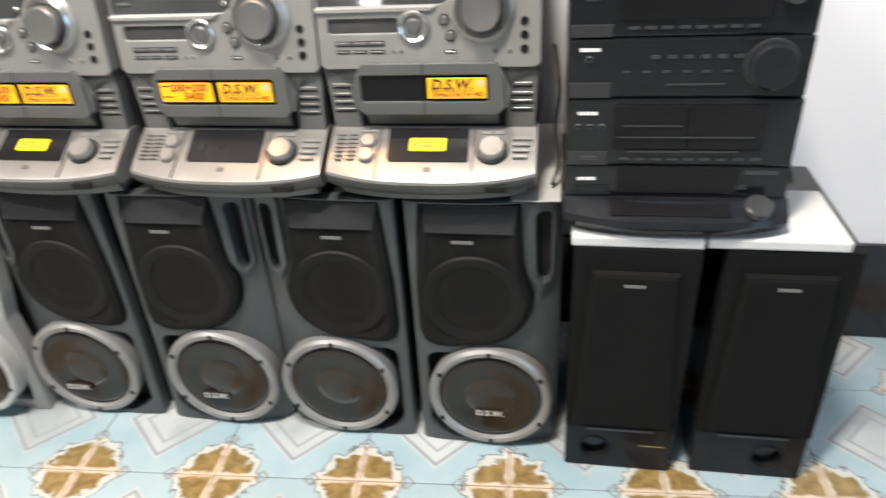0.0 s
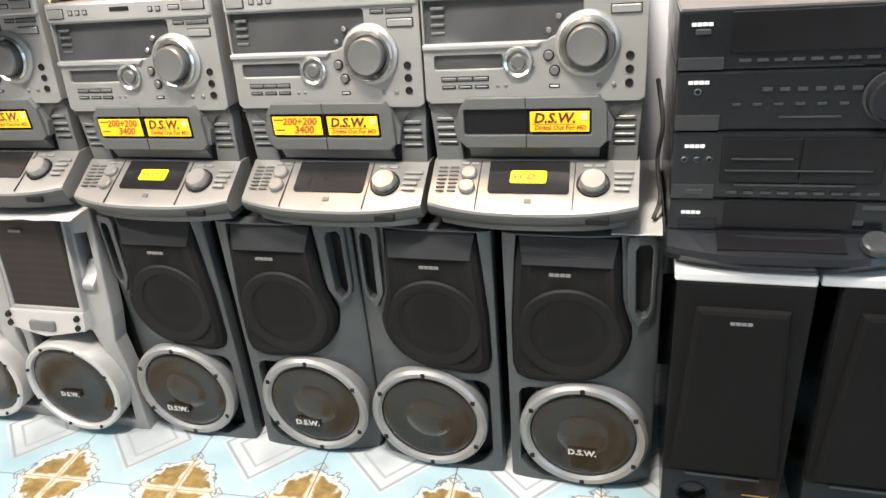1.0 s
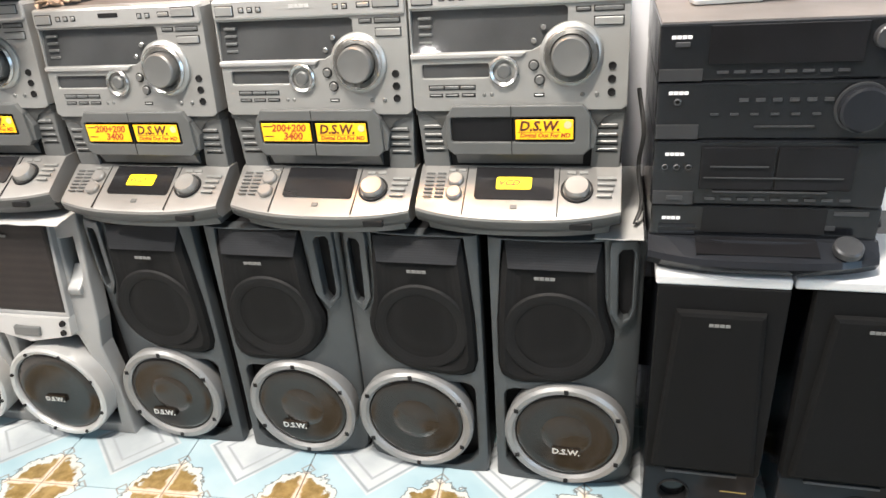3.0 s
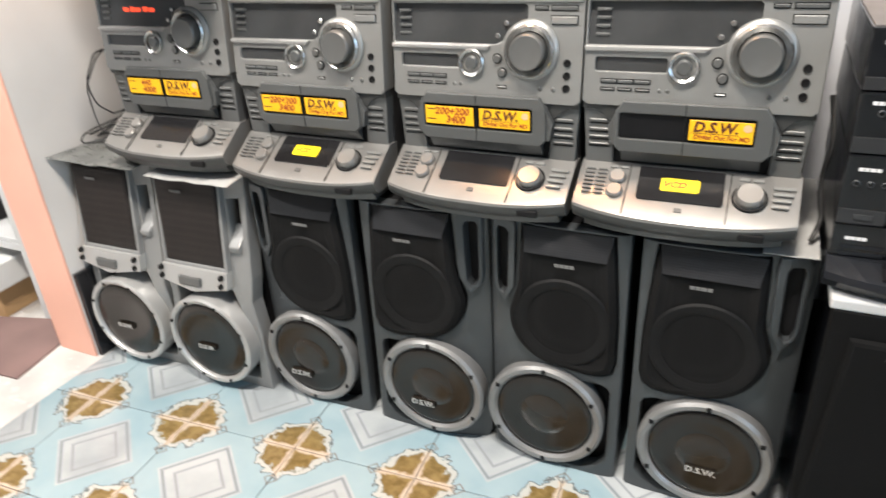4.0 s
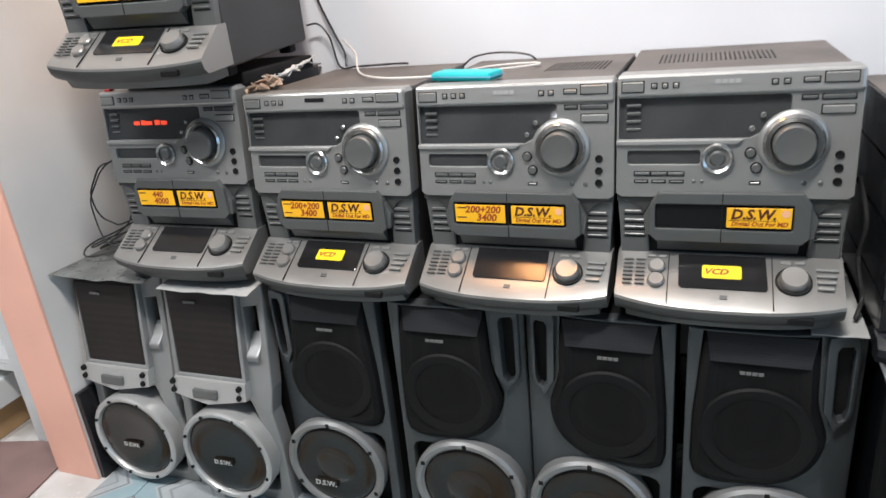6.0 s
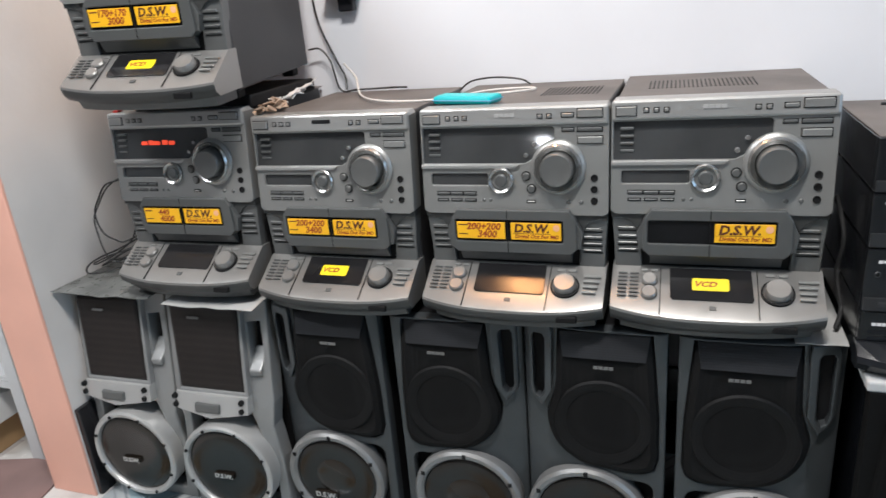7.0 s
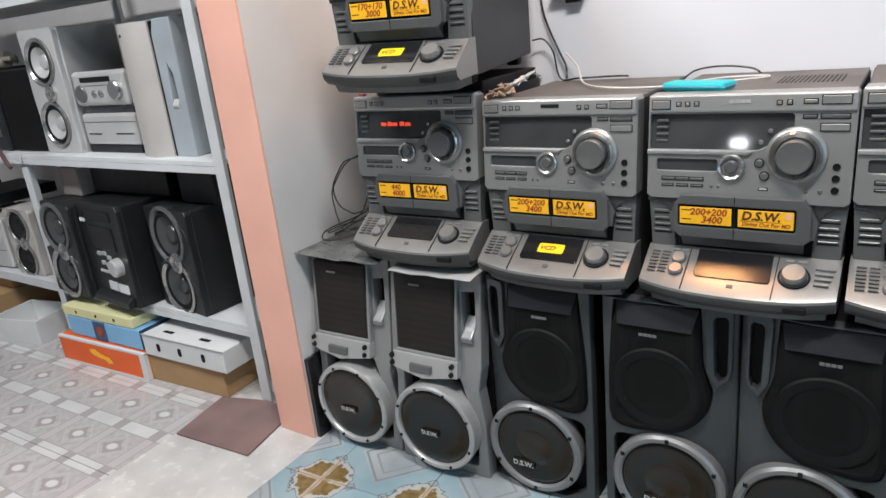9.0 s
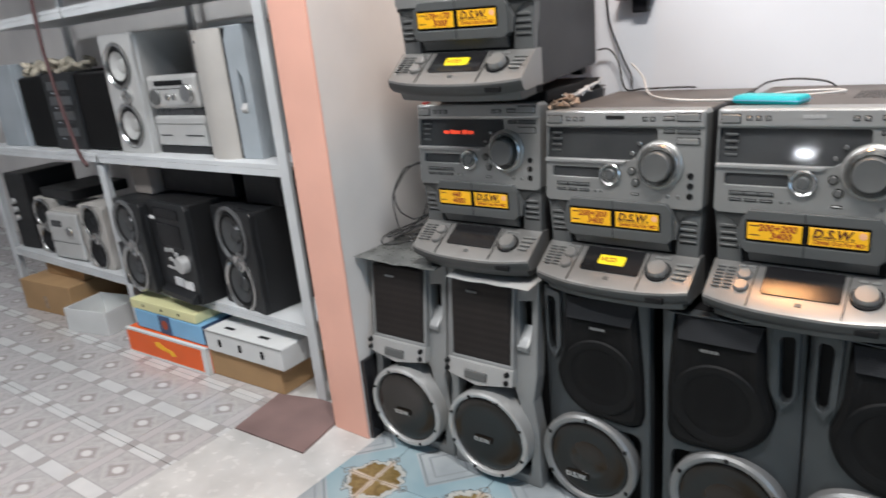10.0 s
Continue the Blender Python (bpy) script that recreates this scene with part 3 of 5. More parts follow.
    def panel_sticker(x0, x1, big, small):
        st = part("sticker", box(x0, x1, -0.0092, -0.0082, 0.1265, 0.1530, 0.0003, 1), LABEL, u, "yellow printed sticker")
        cx = (x0 + x1) / 2
        if big == "D.S.W.":
            lettering("D.S.W.", 0.0182, pose(cx - 0.0065, -0.0094, 0.1440), INK, st, 0.2, 1.0)
            lettering("Digital Out For MD", 0.0080, pose(cx + 0.001, -0.0093, 0.1317), INK_RED, st, 0.15, 1.02)
            part("printed_spot", lathe([(0, -0.0096), (0.005, -0.0096), (0.005, -0.009), (0, -0.009)], x1 - 0.007, 0.146, 16), surface_pale, st)
            part("printed_line", box(x0 + 0.003, x1 - 0.016, -0.0095, -0.009, 0.1361, 0.1367), INK, st)
        else:
            lettering(big, 0.0148, pose(cx + 0.004, -0.0093, 0.1457), INK_RED, st, 0.2, 1.0)
            lettering(small, 0.0150, pose(cx + 0.009, -0.0093, 0.1338), INK_RED, st, 0.2, 1.0)
            part("printed_line", box(x0 + 0.003, x0 + 0.017, -0.0095, -0.009, 0.1475, 0.1492), INK, st)
            part("printed_line", box(x0 + 0.003, x0 + 0.017, -0.0095, -0.009, 0.1330, 0.1346), INK, st)

    panel_sticker(-0.0015, 0.0735, "D.S.W.", "")
    if power:
        panel_sticker(-0.086, -0.0105, *power)
    # sloping disc tray
    bm = bmesh.new()
    sec = []
    for i in range(17):
        x = -0.137 + 0.274 * i / 16
        bow = 0.018 * (abs(x) / 0.137) ** 2.6
        fy = -0.070 + bow
        fz = 0.038 + bow * 0.35
        top = 0.082
        sec.append([bm.verts.new((x, y, z)) for y, z in ((0.03, top), (0.006, top), (fy + 0.005, fz + 0.002), (fy + 0.001, fz - 0.0012), (fy, fz - 0.005), (fy + 0.003, fz - 0.016), (fy + 0.012, fz - 0.024), (0.03, fz - 0.024))])
    for a, b in zip(sec, sec[1:]):
        for k in range(8):
            bm.faces.new((a[k - 1], a[k], b[k], b[k - 1]))
    bm.faces.new(sec[0])
    bm.faces.new(sec[-1][::-1])
    bmesh.ops.recalc_face_normals(bm, faces=bm.faces[:])
    tray = part("disc_tray", bm, TRAY, u, "bright silver sloping tray with shade painted on its curved lip", True)
    # Forward faces of the lip take a darker grey that stands for shade.
    tray.data.materials.append(LIP)
    for f in tray.data.polygons:
        if f.normal.y < -0.5 and f.normal.z < 0.15 and f.center.z < 0.045:
            f.material_index = 1
    under = bmesh.new()
    sec = []
    for i in range(13):
        x = -0.124 + 0.248 * i / 12
        bow = 0.02 * (abs(x) / 0.124) ** 2.6
        sec.append([under.verts.new((x, y, z)) for y, z in ((0.03, 0.022), (-0.058 + bow, 0.020), (-0.048 + bow, 0.003), (0.03, 0.003))])
    for a, b in zip(sec, sec[1:]):
        for k in range(4):
            under.faces.new((a[k - 1], a[k], b[k], b[k - 1]))
    under.faces.new(sec[0])
    under.faces.new(sec[-1][::-1])
    bmesh.ops.recalc_face_normals(under, faces=under.faces[:])
    part("tray_base", under, SILVER_DARK, u, "dark grey base under the tray")
    part("memory_slot", box(0.072, 0.102, -0.0655, -0.058, 0.021, 0.031, 0.002), DARKGAP, u, "small black socket recess")

    def on_slope(bm):
        return moved(bm, SLOPE)

    # on the slope: x across, -z down the tray, -y out of it
    part("tray_lid", on_slope(plate([(-0.058, -0.002), (0.0485, -0.002), (0.0505, -0.052), (0.048, -0.056), (-0.053, -0.056), (-0.0565, -0.052)], (), -0.0012, 0.004, 0.0004)), LIDGLASS, u, "glossy black lid on the tray")
    if sticker:
        st = part("tray_sticker", on_slope(plate(rounded(-0.028, 0.020, -0.040, -0.019, 0.003, 3), (), -0.0018, -0.0013)), LABEL_LEMON, u, "lemon yellow sticker")
        lettering("VCD", 0.0125, SLOPE @ pose(-0.011, -0.0019, -0.0295), INK_RED, st, 0.25, 1.15)
    for z in (-0.024, -0.047):
        part("tray_knob", on_slope(lathe([(0.0115, 0.001), (0.011, -0.004), (0.009, -0.006), (0, -0.0058)], -0.085, z, 28)), TRAY, u, smooth=True)
    part("jog_bed", on_slope(lathe([(0.0215, 0.001), (0.021, -0.002), (0.0185, -0.002)], 0.080, -0.038, 40)), DARKGAP, u, smooth=True)
    part("jog_knob", on_slope(lathe([(0.0172, 0.001), (0.0168, -0.008), (0.0148, -0.0115), (0, -0.011)], 0.080, -0.038, 40)), TRAY, u, "large silver jog knob", True)
    for k in range(7):
        for x in (-0.122, -0.106):
            part("slit", on_slope(box(x - 0.006, x + 0.006, -0.0012, 0.001, -0.014 - k * 0.0066, -0.0120 - k * 0.0066)), SILVER_DARK, tray)
    for k in range(4):
        part("key", on_slope(box(0.106, 0.131 - 0.002 * k, -0.0022, 0.001, -0.021 - k * 0.0095, -0.0165 - k * 0.0095, 0.0006, 1)), SILVER, tray)
    for x in (-0.092, -0.078):
        part("key", on_slope(box(x - 0.005, x + 0.005, -0.002, 0.001, -0.009, -0.005, 0.0006, 1)), SILVER, tray)
    for x in (0.072, 0.088):
        part("key", on_slope(box(x - 0.006, x + 0.006, -0.002, 0.001, -0.012, -0.007, 0.0006, 1)), SILVER, tray)
    for x in (-0.070, 0.056):
        part("seam", on_slope(box(x - 0.0006, x + 0.0006, -0.0006, 0.001, -0.083, -0.002)), DARKGAP, tray)
    part("printed_mark", on_slope(box(-0.006, 0.003, -0.0006, 0.001, -0.071, -0.065)), SILVER_DARK, tray)
    lean_back(u)
    return u


surface_pale = surface("pale_print", (0.85, 0.45, 0.25), 0.5)
UZ = 0.450
hifi(pose(-1.0265, 0.858, UZ + 0.0065, 0, 0, 0.5), "grey stereo with red lit display under another stereo", ("440", "4000"), False, True, "none", ())
hifi(pose(-0.7345, 0.858, UZ - 0.0075, 0, 0, -0.6), "grey stereo with two yellow stickers and dark badge", sticker=True, logo="dark", vents=())
hifi(pose(-0.4385, 0.860, UZ - 0.0065, 0, 0, -0.5), "grey stereo with bare black tray lid beside other stereos", sticker=False, vents=(0.02, 0.115))
hifi(pose(-0.1555, 0.861, UZ - 0.0025, 0, 0, 0.8), "grey stereo with black cassette window and one sticker", power=(), sticker=True)
hifi(pose(-1.010, 0.830, UZ + 0.342, 3.0, 1.5, 5.0), "grey stereo stacked on top of another stereo", ("170+170", "3000"), True, False, "none", ())
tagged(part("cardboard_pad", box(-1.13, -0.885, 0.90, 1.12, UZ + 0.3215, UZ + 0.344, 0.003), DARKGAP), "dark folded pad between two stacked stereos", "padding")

# ---- loudspeakers under the stereos ----
def big_speaker(m, flip, label, badge=(0.0, -0.029)):
    """flip: the handle is on the low-x side."""
    W = 0.216
    u = thing("loudspeaker", m, label, "speaker", "speakers under the stereos")

    def fx(pts):
        return [((W - x) if flip else x, z) for x, z in pts]

    def X(x):
        return W - x if flip else x

    H = 0.4405
    outer = [(0.004, 0.0), (0.205, 0.0), (0.214, 0.012), (0.216, 0.06), (0.216, H - 0.004), (0.212, H), (0.0, H), (0.0, 0.004)]
    grille = [(0.020, H - 0.004), (0.160, H - 0.004), (0.164, 0.345), (0.168, 0.325), (0.1755, 0.300)]
    grille += arc(0.093, 0.285, 0.0860, 4, -78, 14)
    grille += [(0.05, 0.1955), (0.030, 0.1975), (0.015, 0.205), (0.009, 0.224), (0.010, 0.30)]
    hole = [(0.016, 0.036), (0.016, 0.166), (0.021, 0.176), (0.032, 0.181), (0.085, 0.1815)]
    hole += arc(0.115 if flip else 0.112, 0.098, 0.0885, 75, -84, 26)
    hole += [(0.055, 0.010), (0.030, 0.020)]
    slot = [(0.183, 0.322), (0.190, 0.312), (0.197, 0.315), (0.201, 0.328), (0.201, 0.418), (0.197, 0.425), (0.184, 0.425), (0.180, 0.418)]
    def bend(bm):
        """The outer side sweeps back, and the front swells towards the foot."""
        for k in range(1, 12):
            bmesh.ops.bisect_plane(bm, geom=bm.verts[:] + bm.edges[:] + bm.faces[:], plane_co=(W * k / 12, 0, 0), plane_no=(1, 0, 0))
        for z in (0.05, 0.1, 0.15, 0.2, 0.26, 0.32, 0.38):
            bmesh.ops.bisect_plane(bm, geom=bm.verts[:] + bm.edges[:] + bm.faces[:], plane_co=(0, 0, z), plane_no=(0, 0, 1))
        for v in bm.verts:
            t = X(v.co.x) / W
            v.co.y += 0.026 * max(0.0, t - 0.45) ** 2 / 0.30 + 0.004 * max(0.0, 0.12 - t) / 0.12 - 0.006 * max(0.0, 1 - v.co.z / 0.2) ** 2
        return bm

    part("baffle", bend(plate(fx(outer), [fx(grille), fx(hole), fx(slot)], 0.0, 0.022, 0.0025)), SPK, u, "blue grey moulded front", True)
    body = box(0.002, 0.214, 0.026, 0.262, 0.0, H - 0.002, 0.004)
    part("cabinet", body, SPK_BODY, u)
    # front surround of the carrying slot
    hs = [(0.171, 0.328), (0.187, 0.298), (0.205, 0.316), (0.208, 0.330), (0.208, 0.430), (0.203, H - 0.001), (0.170, H - 0.001), (0.168, 0.430)]
    part("handle_rim", bend(plate(fx(hs), [fx(slot)], -0.008, 0.004, 0.002)), SPK, u, "raised grey rim of the slot")
    # bulging grille
    gm = bmesh.new()
    cen = (0.092, 0.300)
    loops = []
    for k, (f, y) in enumerate(((1.0, 0.006), (0.96, -0.004), (0.86, -0.010), (0.78, -0.007), (0.60, -0.0045), (0.35, -0.0055))):
        pts = [(cen[0] + (x - cen[0]) * f, cen[1] + (z - cen[1]) * f) for x, z in grille]
        loops.append([gm.verts.new((X(x), y, z)) for x, z in pts])
    for a, b in zip(loops, loops[1:]):
        for i in range(len(a)):
            gm.faces.new((a[i - 1], a[i], b[i], b[i - 1]))
    gm.faces.new(loops[-1])
    bmesh.ops.recalc_face_normals(gm, faces=gm.faces[:])
    bmesh.ops.bisect_plane(gm, geom=gm.verts[:] + gm.edges[:] + gm.faces[:], plane_co=(0, 0, 0.398), plane_no=(0, 0, 1))
    for v in gm.verts:
        v.co.y += 0.42 * max(0.0, v.co.z - 0.398)
    part("grille", gm, CLOTH, u, "black cloth grille", True)
    # Tilted band; its sheen is put into the lighter colour.
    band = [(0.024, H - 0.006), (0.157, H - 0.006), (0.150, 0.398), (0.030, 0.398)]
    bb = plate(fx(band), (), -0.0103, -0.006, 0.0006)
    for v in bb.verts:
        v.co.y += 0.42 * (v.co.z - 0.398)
    part("grille_band", bb, CLOTH_BAND_SHEEN, u, "tilted band across the grille with sheen painted lighter")
    part("grille_ring", lathe([(0.075, -0.0065), (0.072, -0.0096), (0.068, -0.0098), (0.056, -0.0060)], X(0.092), 0.286, 48), CLOTH_RIM, u, "raised ring under the cloth", True)
    part("logo_badge", moved(blocks(0.030, 0.0046), Matrix.Translation((X(0.090 if flip else 0.081), -0.0125, 0.3855))), BADGE_DIM, u)
    # woofer
    cx, cz = X(0.118 if flip else 0.113), 0.1025
    ring = part("woofer_ring", lathe([(0.094, 0.022), (0.0975, -0.003), (0.0965, -0.009), (0.092, -0.0135), (0.085, -0.0125), (0.0805, -0.008), (0.0800, 0.004)], cx, cz, 64), SPK_RING, u, "round silver woofer ring", True)
    part("woofer_cone", lathe([(0.0808, -0.005), (0.077, -0.0085), (0.070, -0.0095), (0.060, -0.0085), (0.048, -0.0072), (0.040, -0.0068), (0, -0.0068)], cx, cz, 48), CONE, u, smooth=True)
    part("dust_cap", lathe([(0.040, -0.0062), (0.037, -0.0080), (0.026, -0.0098), (0.012, -0.0104), (0, -0.0106)], cx, cz, 40), CONE_CAP, u, smooth=True)
    for a in (90, 30, -30, -90, 150, 210):
        ca, sa = math.cos(radians(a)), math.sin(radians(a))
        part("ring_screw", moved(box(-0.0035, 0.0035, -0.0178, -0.012, -0.004, 0.004, 0.0008, 1), Matrix.Translation((cx + 0.0890 * ca, 0.0035, cz + 0.0890 * sa))), DARKGAP, ring)
    if badge:
        bx, bz = cx + badge[0], cz + badge[1]
        pl = part("badge", box(bx - 0.0225, bx + 0.0225, -0.0126, -0.0060, bz - 0.0065, bz + 0.0065, 0.0004, 1), CONE_CAP, u, "small dark badge with silver letters")
        lettering("D.S.W.", 0.0148, pose(bx, -0.0127, bz - 0.0003), BADGE, pl, 0.0, 1.02)
    return u


big_speaker(pose(-0.886, 0.826, 0, 0, 0, 0.5), True, "blue grey loudspeaker with silver woofer ring and badge", (-0.024, -0.040))
big_speaker(pose(-0.646, 0.826, 0, 0, 0, 0.5), False, "blue grey loudspeaker with badge and handle slot", (-0.018, -0.037))
big_speaker(pose(-0.428, 0.826, 0, 0, 0, 0.0), True, "blue grey loudspeaker with plain woofer and no badge", None)
big_speaker(pose(-0.197, 0.824, 0, 0, 0, 0.0), False, "blue grey loudspeaker beside a black speaker")


HORN = surface("horn_silver", (0.50, 0.50, 0.49), 0.34, 0.5, 0.08, 8, 700, 0.03)


def silver_speaker(m, label):
    W, H = 0.215, 0.448
    u = thing("small_loudspeaker", m, label, "speaker", "silver speakers")
    part("cabinet", box(0.003, W - 0.003, 0.055, 0.25, 0.0, H, 0.004), SPK_BODY, u)
    outer = [(0.0, 0.0), (W, 0.0), (W, 0.13), (W - 0.008, 0.20), (W, 0.25), (W, H - 0.003), (W - 0.004, H), (0.004, H), (0.0, H - 0.003), (0.0, 0.24), (0.008, 0.20), (0.0, 0.13)]
    open_top = [(0.022, H - 0.014), (0.160, H - 0.014), (0.162, 0.270), (0.022, 0.270)]
    port = [(0.172, H - 0.048), (0.200, H - 0.044), (0.203, 0.330), (0.196, 0.312), (0.176, 0.306)]
    low = [(0.026, 0.022), (0.018, 0.11), (0.028, 0.222), (0.166, 0.222), (0.198, 0.11), (0.190, 0.022)]
    part("baffle", plate(outer, [open_top, port, low], 0.0, 0.032, 0.003), SPK_SILVER, u, "silver grey moulded front")
    gm = box(0.020, 0.164, -0.010, 0.012, 0.268, H - 0.012, 0.006)
    for v in gm.verts:
        v.co.y -= 0.010 * (v.co.z - 0.268) / 0.18
    part("grille", gm, CLOTH_BROWN, u, "dark brown black cloth grille")
    part("grille_frame", plate([(0.016, H - 0.008), (0.168, H - 0.008), (0.170, 0.262), (0.016, 0.262)], [open_top], -0.012, 0.004, 0.002), SPK_SILVER, u)
    part("logo_badge", moved(blocks(0.026, 0.0044), Matrix.Translation((0.074, -0.0215, H - 0.036))), BADGE_DIM, u)
    horn = bmesh.new()
    sec = []
    for i in range(11):
        x = 0.014 + 0.156 * i / 10
        t = abs(i - 5) / 5
        sec.append([horn.verts.new((x, y, z)) for y, z in ((0.0, 0.264), (-0.022 + 0.006 * t, 0.264), (-0.026 + 0.008 * t, 0.222 + 0.010 * t), (0.0, 0.220 + 0.010 * t))])
    for a, b in zip(sec, sec[1:]):
        for k in range(4):
            horn.faces.new((a[k - 1], a[k], b[k], b[k - 1]))
    horn.faces.new(sec[0])
    horn.faces.new(sec[-1][::-1])
    bmesh.ops.recalc_face_normals(horn, faces=horn.faces[:])
    hb = part("horn_bar", horn, HORN, u, "bright silver horn bar")
    part("horn_mouth", box(0.060, 0.114, -0.0275, -0.018, 0.232, 0.250, 0.003), KNOB, hb)
    for x, z in ((0.012, 0.256), (0.013, 0.240), (0.158, 0.255), (0.157, 0.238)):
        part("bolt", lathe([(0, -0.022), (0.005, -0.022), (0.006, -0.014), (0, -0.014)], x, z, 12), DARKGAP, hb, smooth=True)
    part("port_lip", prism([(0.004, 0.326), (-0.010, 0.314), (-0.006, 0.302), (0.02, 0.306), (0.02, 0.350)], 0.174, 0.199, 0.003), SPK_SILVER, u)
    cx, cz = 0.108, 0.112
    ring = part("woofer_ring", lathe([(0.094, 0.030), (0.098, -0.022), (0.097, -0.030), (0.093, -0.0335), (0.087, -0.032), (0.0845, -0.027), (0.0845, 0.0)], cx, cz, 64), HORN, u, "deep silver woofer ring", True)
    part("woofer_cone", lathe([(0.085, -0.025), (0.078, -0.0285), (0.060, -0.0285), (0.045, -0.026), (0, -0.025)], cx, cz, 48), CONE, u, smooth=True)
    for k in range(8):
        a = radians(22.5 + 45 * k)
        part("ring_screw", lathe([(0, -0.0355), (0.003, -0.0355), (0.0036, -0.030), (0, -0.030)], cx + 0.0905 * math.cos(a), cz + 0.0905 * math.sin(a), 10), DARKGAP, ring)
    pl = part("badge", box(cx - 0.031, cx + 0.009, -0.0310, -0.026, cz - 0.021, cz - 0.0095, 0.0004, 1), CONE_CAP, u, "small dark badge with silver letters")
    lettering("D.S.W.", 0.0130, pose(cx - 0.011, -0.0311, cz - 0.0153), BADGE, pl, 0.0, 1.05)
    for o in u.children_recursive:
        if o.name.split(".")[0] != "cabinet":
            for v in o.data.vertices:
                v.co.y += 0.030 * max(0.0, v.co.z - 0.225) / 0.2
    return u


silver_speaker(pose(-1.330, 0.812, 0, 0, 0, 1.0), "small silver loudspeaker standing against the partition wall")
silver_speaker(pose(-1.107, 0.810, 0, 0, 0, 1.0), "small silver loudspeaker with dark grille and horn bar")


def dark_speaker(m, label, port_x=0.044):
    W, H = 0.158, 0.402
    u = thing("black_loudspeaker", m, label, "speaker", "black speakers")
    part("cabinet", box(0, W, 0.012, 0.25, 0, H, 0.003), RACKBLK, u)
    port = arc(port_x, 0.040, 0.021, 0, 345, 23)
    part("foot_panel", plate(rounded(0, W, 0.0, 0.086, 0.004, 3), [port[::-1]], 0.0, 0.014, 0.002), RACKBLK2, u, "charcoal lower panel with port hole")
    part("port_tube", lathe([(0.0245, 0.002), (0.023, -0.003), (0.0205, -0.001), (0.019, 0.05), (0, 0.05)], port_x, 0.040, 28), DARKGAP, u, smooth=True)
    gm = box(0.0, W, -0.006, 0.014, 0.090, H, 0.002)
    part("grille_frame", gm, CLOTH_K, u)
    inner = [(0.024, H - 0.034), (W - 0.024, H - 0.034), (W - 0.008, 0.097), (0.008, 0.097)]
    part("grille", plate(inner, (), -0.014, 0.0, 0.007), CLOTH_K, u, "black cloth grille")
    part("grille_lip", box(0.03, W - 0.03, -0.009, 0.0, 0.086, 0.0905, 0.001), RACKBTN, u)
    part("logo_badge", moved(blocks(0.027, 0.0042), Matrix.Translation((0.078, -0.0152, H - 0.052))), BADGE_DIM, u)
    if port_x < W / 2:
        part("printed_line", box(0.110, 0.146, -0.0006, 0.001, 0.050, 0.0515), surface_gold, u)
    return u


surface_gold = surface("gold_print", (0.30, 0.22, 0.07), 0.5)
dark_speaker(pose(0.034, 0.790, 0, 0, 0, 0.0), "black loudspeaker under a stack of black decks")
dark_speaker(pose(0.222, 0.796, 0, 0, 0, 0.0), "black loudspeaker holding up a stack of black decks", 0.108)

# foam pads and paper under the deck stack
tagged(part("foam_pad", box(0.030, 0.192, 0.784, 1.0, 0.4025, 0.4175, 0.003), FOAM), "white foam pad under the black decks", "padding")
tagged(part("foam_pad", box(0.196, 0.362, 0.788, 0.93, 0.4025, 0.4175, 0.003), FOAM), "white foam pad under the black decks", "padding")


def deck(name, m, label, w, d, h):
    u = thing(name, m, label, "audio deck", "stack of black decks")
    part("case", box(0, w, 0.012, d, 0.002, h - 0.001, 0.002), RACKBLK, u)
    part("front", box(0, w, 0.0, 0.014, 0.0, h, 0.003), RACKBLK, u)
    return u


RX, RY, RW = 0.020, 0.818, 0.264
y0 = RY
d1 = deck("disc_changer", pose(RX, y0, 0.424, 0, 0, 0.6), "black disc changer with drawer above white foam", RW, 0.27, 0.077)
nose = bmesh.new()
sec = []
for i in range(13):
    x = -0.002 + (RW + 0.004) * i / 12
    bow = 0.024 * (abs(i - 6) / 6) ** 3
    sec.append([nose.verts.new((x, y, z)) for y, z in ((0.01, 0.034), (-0.012 + bow * 0.4, 0.034), (-0.042 + bow, 0.020), (-0.045 + bow, 0.012), (-0.036 + bow, 0.0), (0.01, 0.0))])
for a, b in zip(sec, sec[1:]):
    for k in range(6):
        nose.faces.new((a[k - 1], a[k], b[k], b[k - 1]))
nose.faces.new(sec[0])
nose.faces.new(sec[-1][::-1])
bmesh.ops.recalc_face_normals(nose, faces=nose.faces[:])
for fx in (0.022, 0.240):
    for fy in (0.002, 0.22):
        part("foot", lathe([(0, -0.0065), (0.012, -0.0065), (0.013, 0.001), (0, 0.001)], 0, 0, 18), RACKPLATE, d1).matrix_basis = pose(fx, fy, 0, 90)
part("drawer_nose", nose, RACKBLK2, d1, "curved glossy charcoal drawer front")
part("drawer_lid", prism([(-0.006, 0.0345), (-0.034, 0.0245), (-0.034, 0.0255), (-0.006, 0.0358)], 0.055, 0.196), DULLGLASS, d1)
part("jog_knob", moved(lathe([(0.017, 0.001), (0.0165, -0.007), (0.014, -0.009), (0, -0.0088)], 0, 0, 32), Matrix.Translation((0.228, -0.022, 0.0305)) @ pose(0, 0, 0, -66)), RACKBTN, d1, "grey jog knob", True)
part("display_window", box(0.062, 0.205, -0.0008, 0.002, 0.040, 0.073), DULLGLASS, d1)
for z in (0.036, 0.045):
    part("button", box(0.010, 0.055, -0.0012, 0.002, z, z + 0.0045), RACKBLK2, d1)
part("button", box(0.212, 0.250, -0.0015, 0.002, 0.066, 0.071), RACKBTN, d1)
part("button", box(0.205, 0.216, -0.0015, 0.002, 0.046, 0.052), RACKBTN, d1)
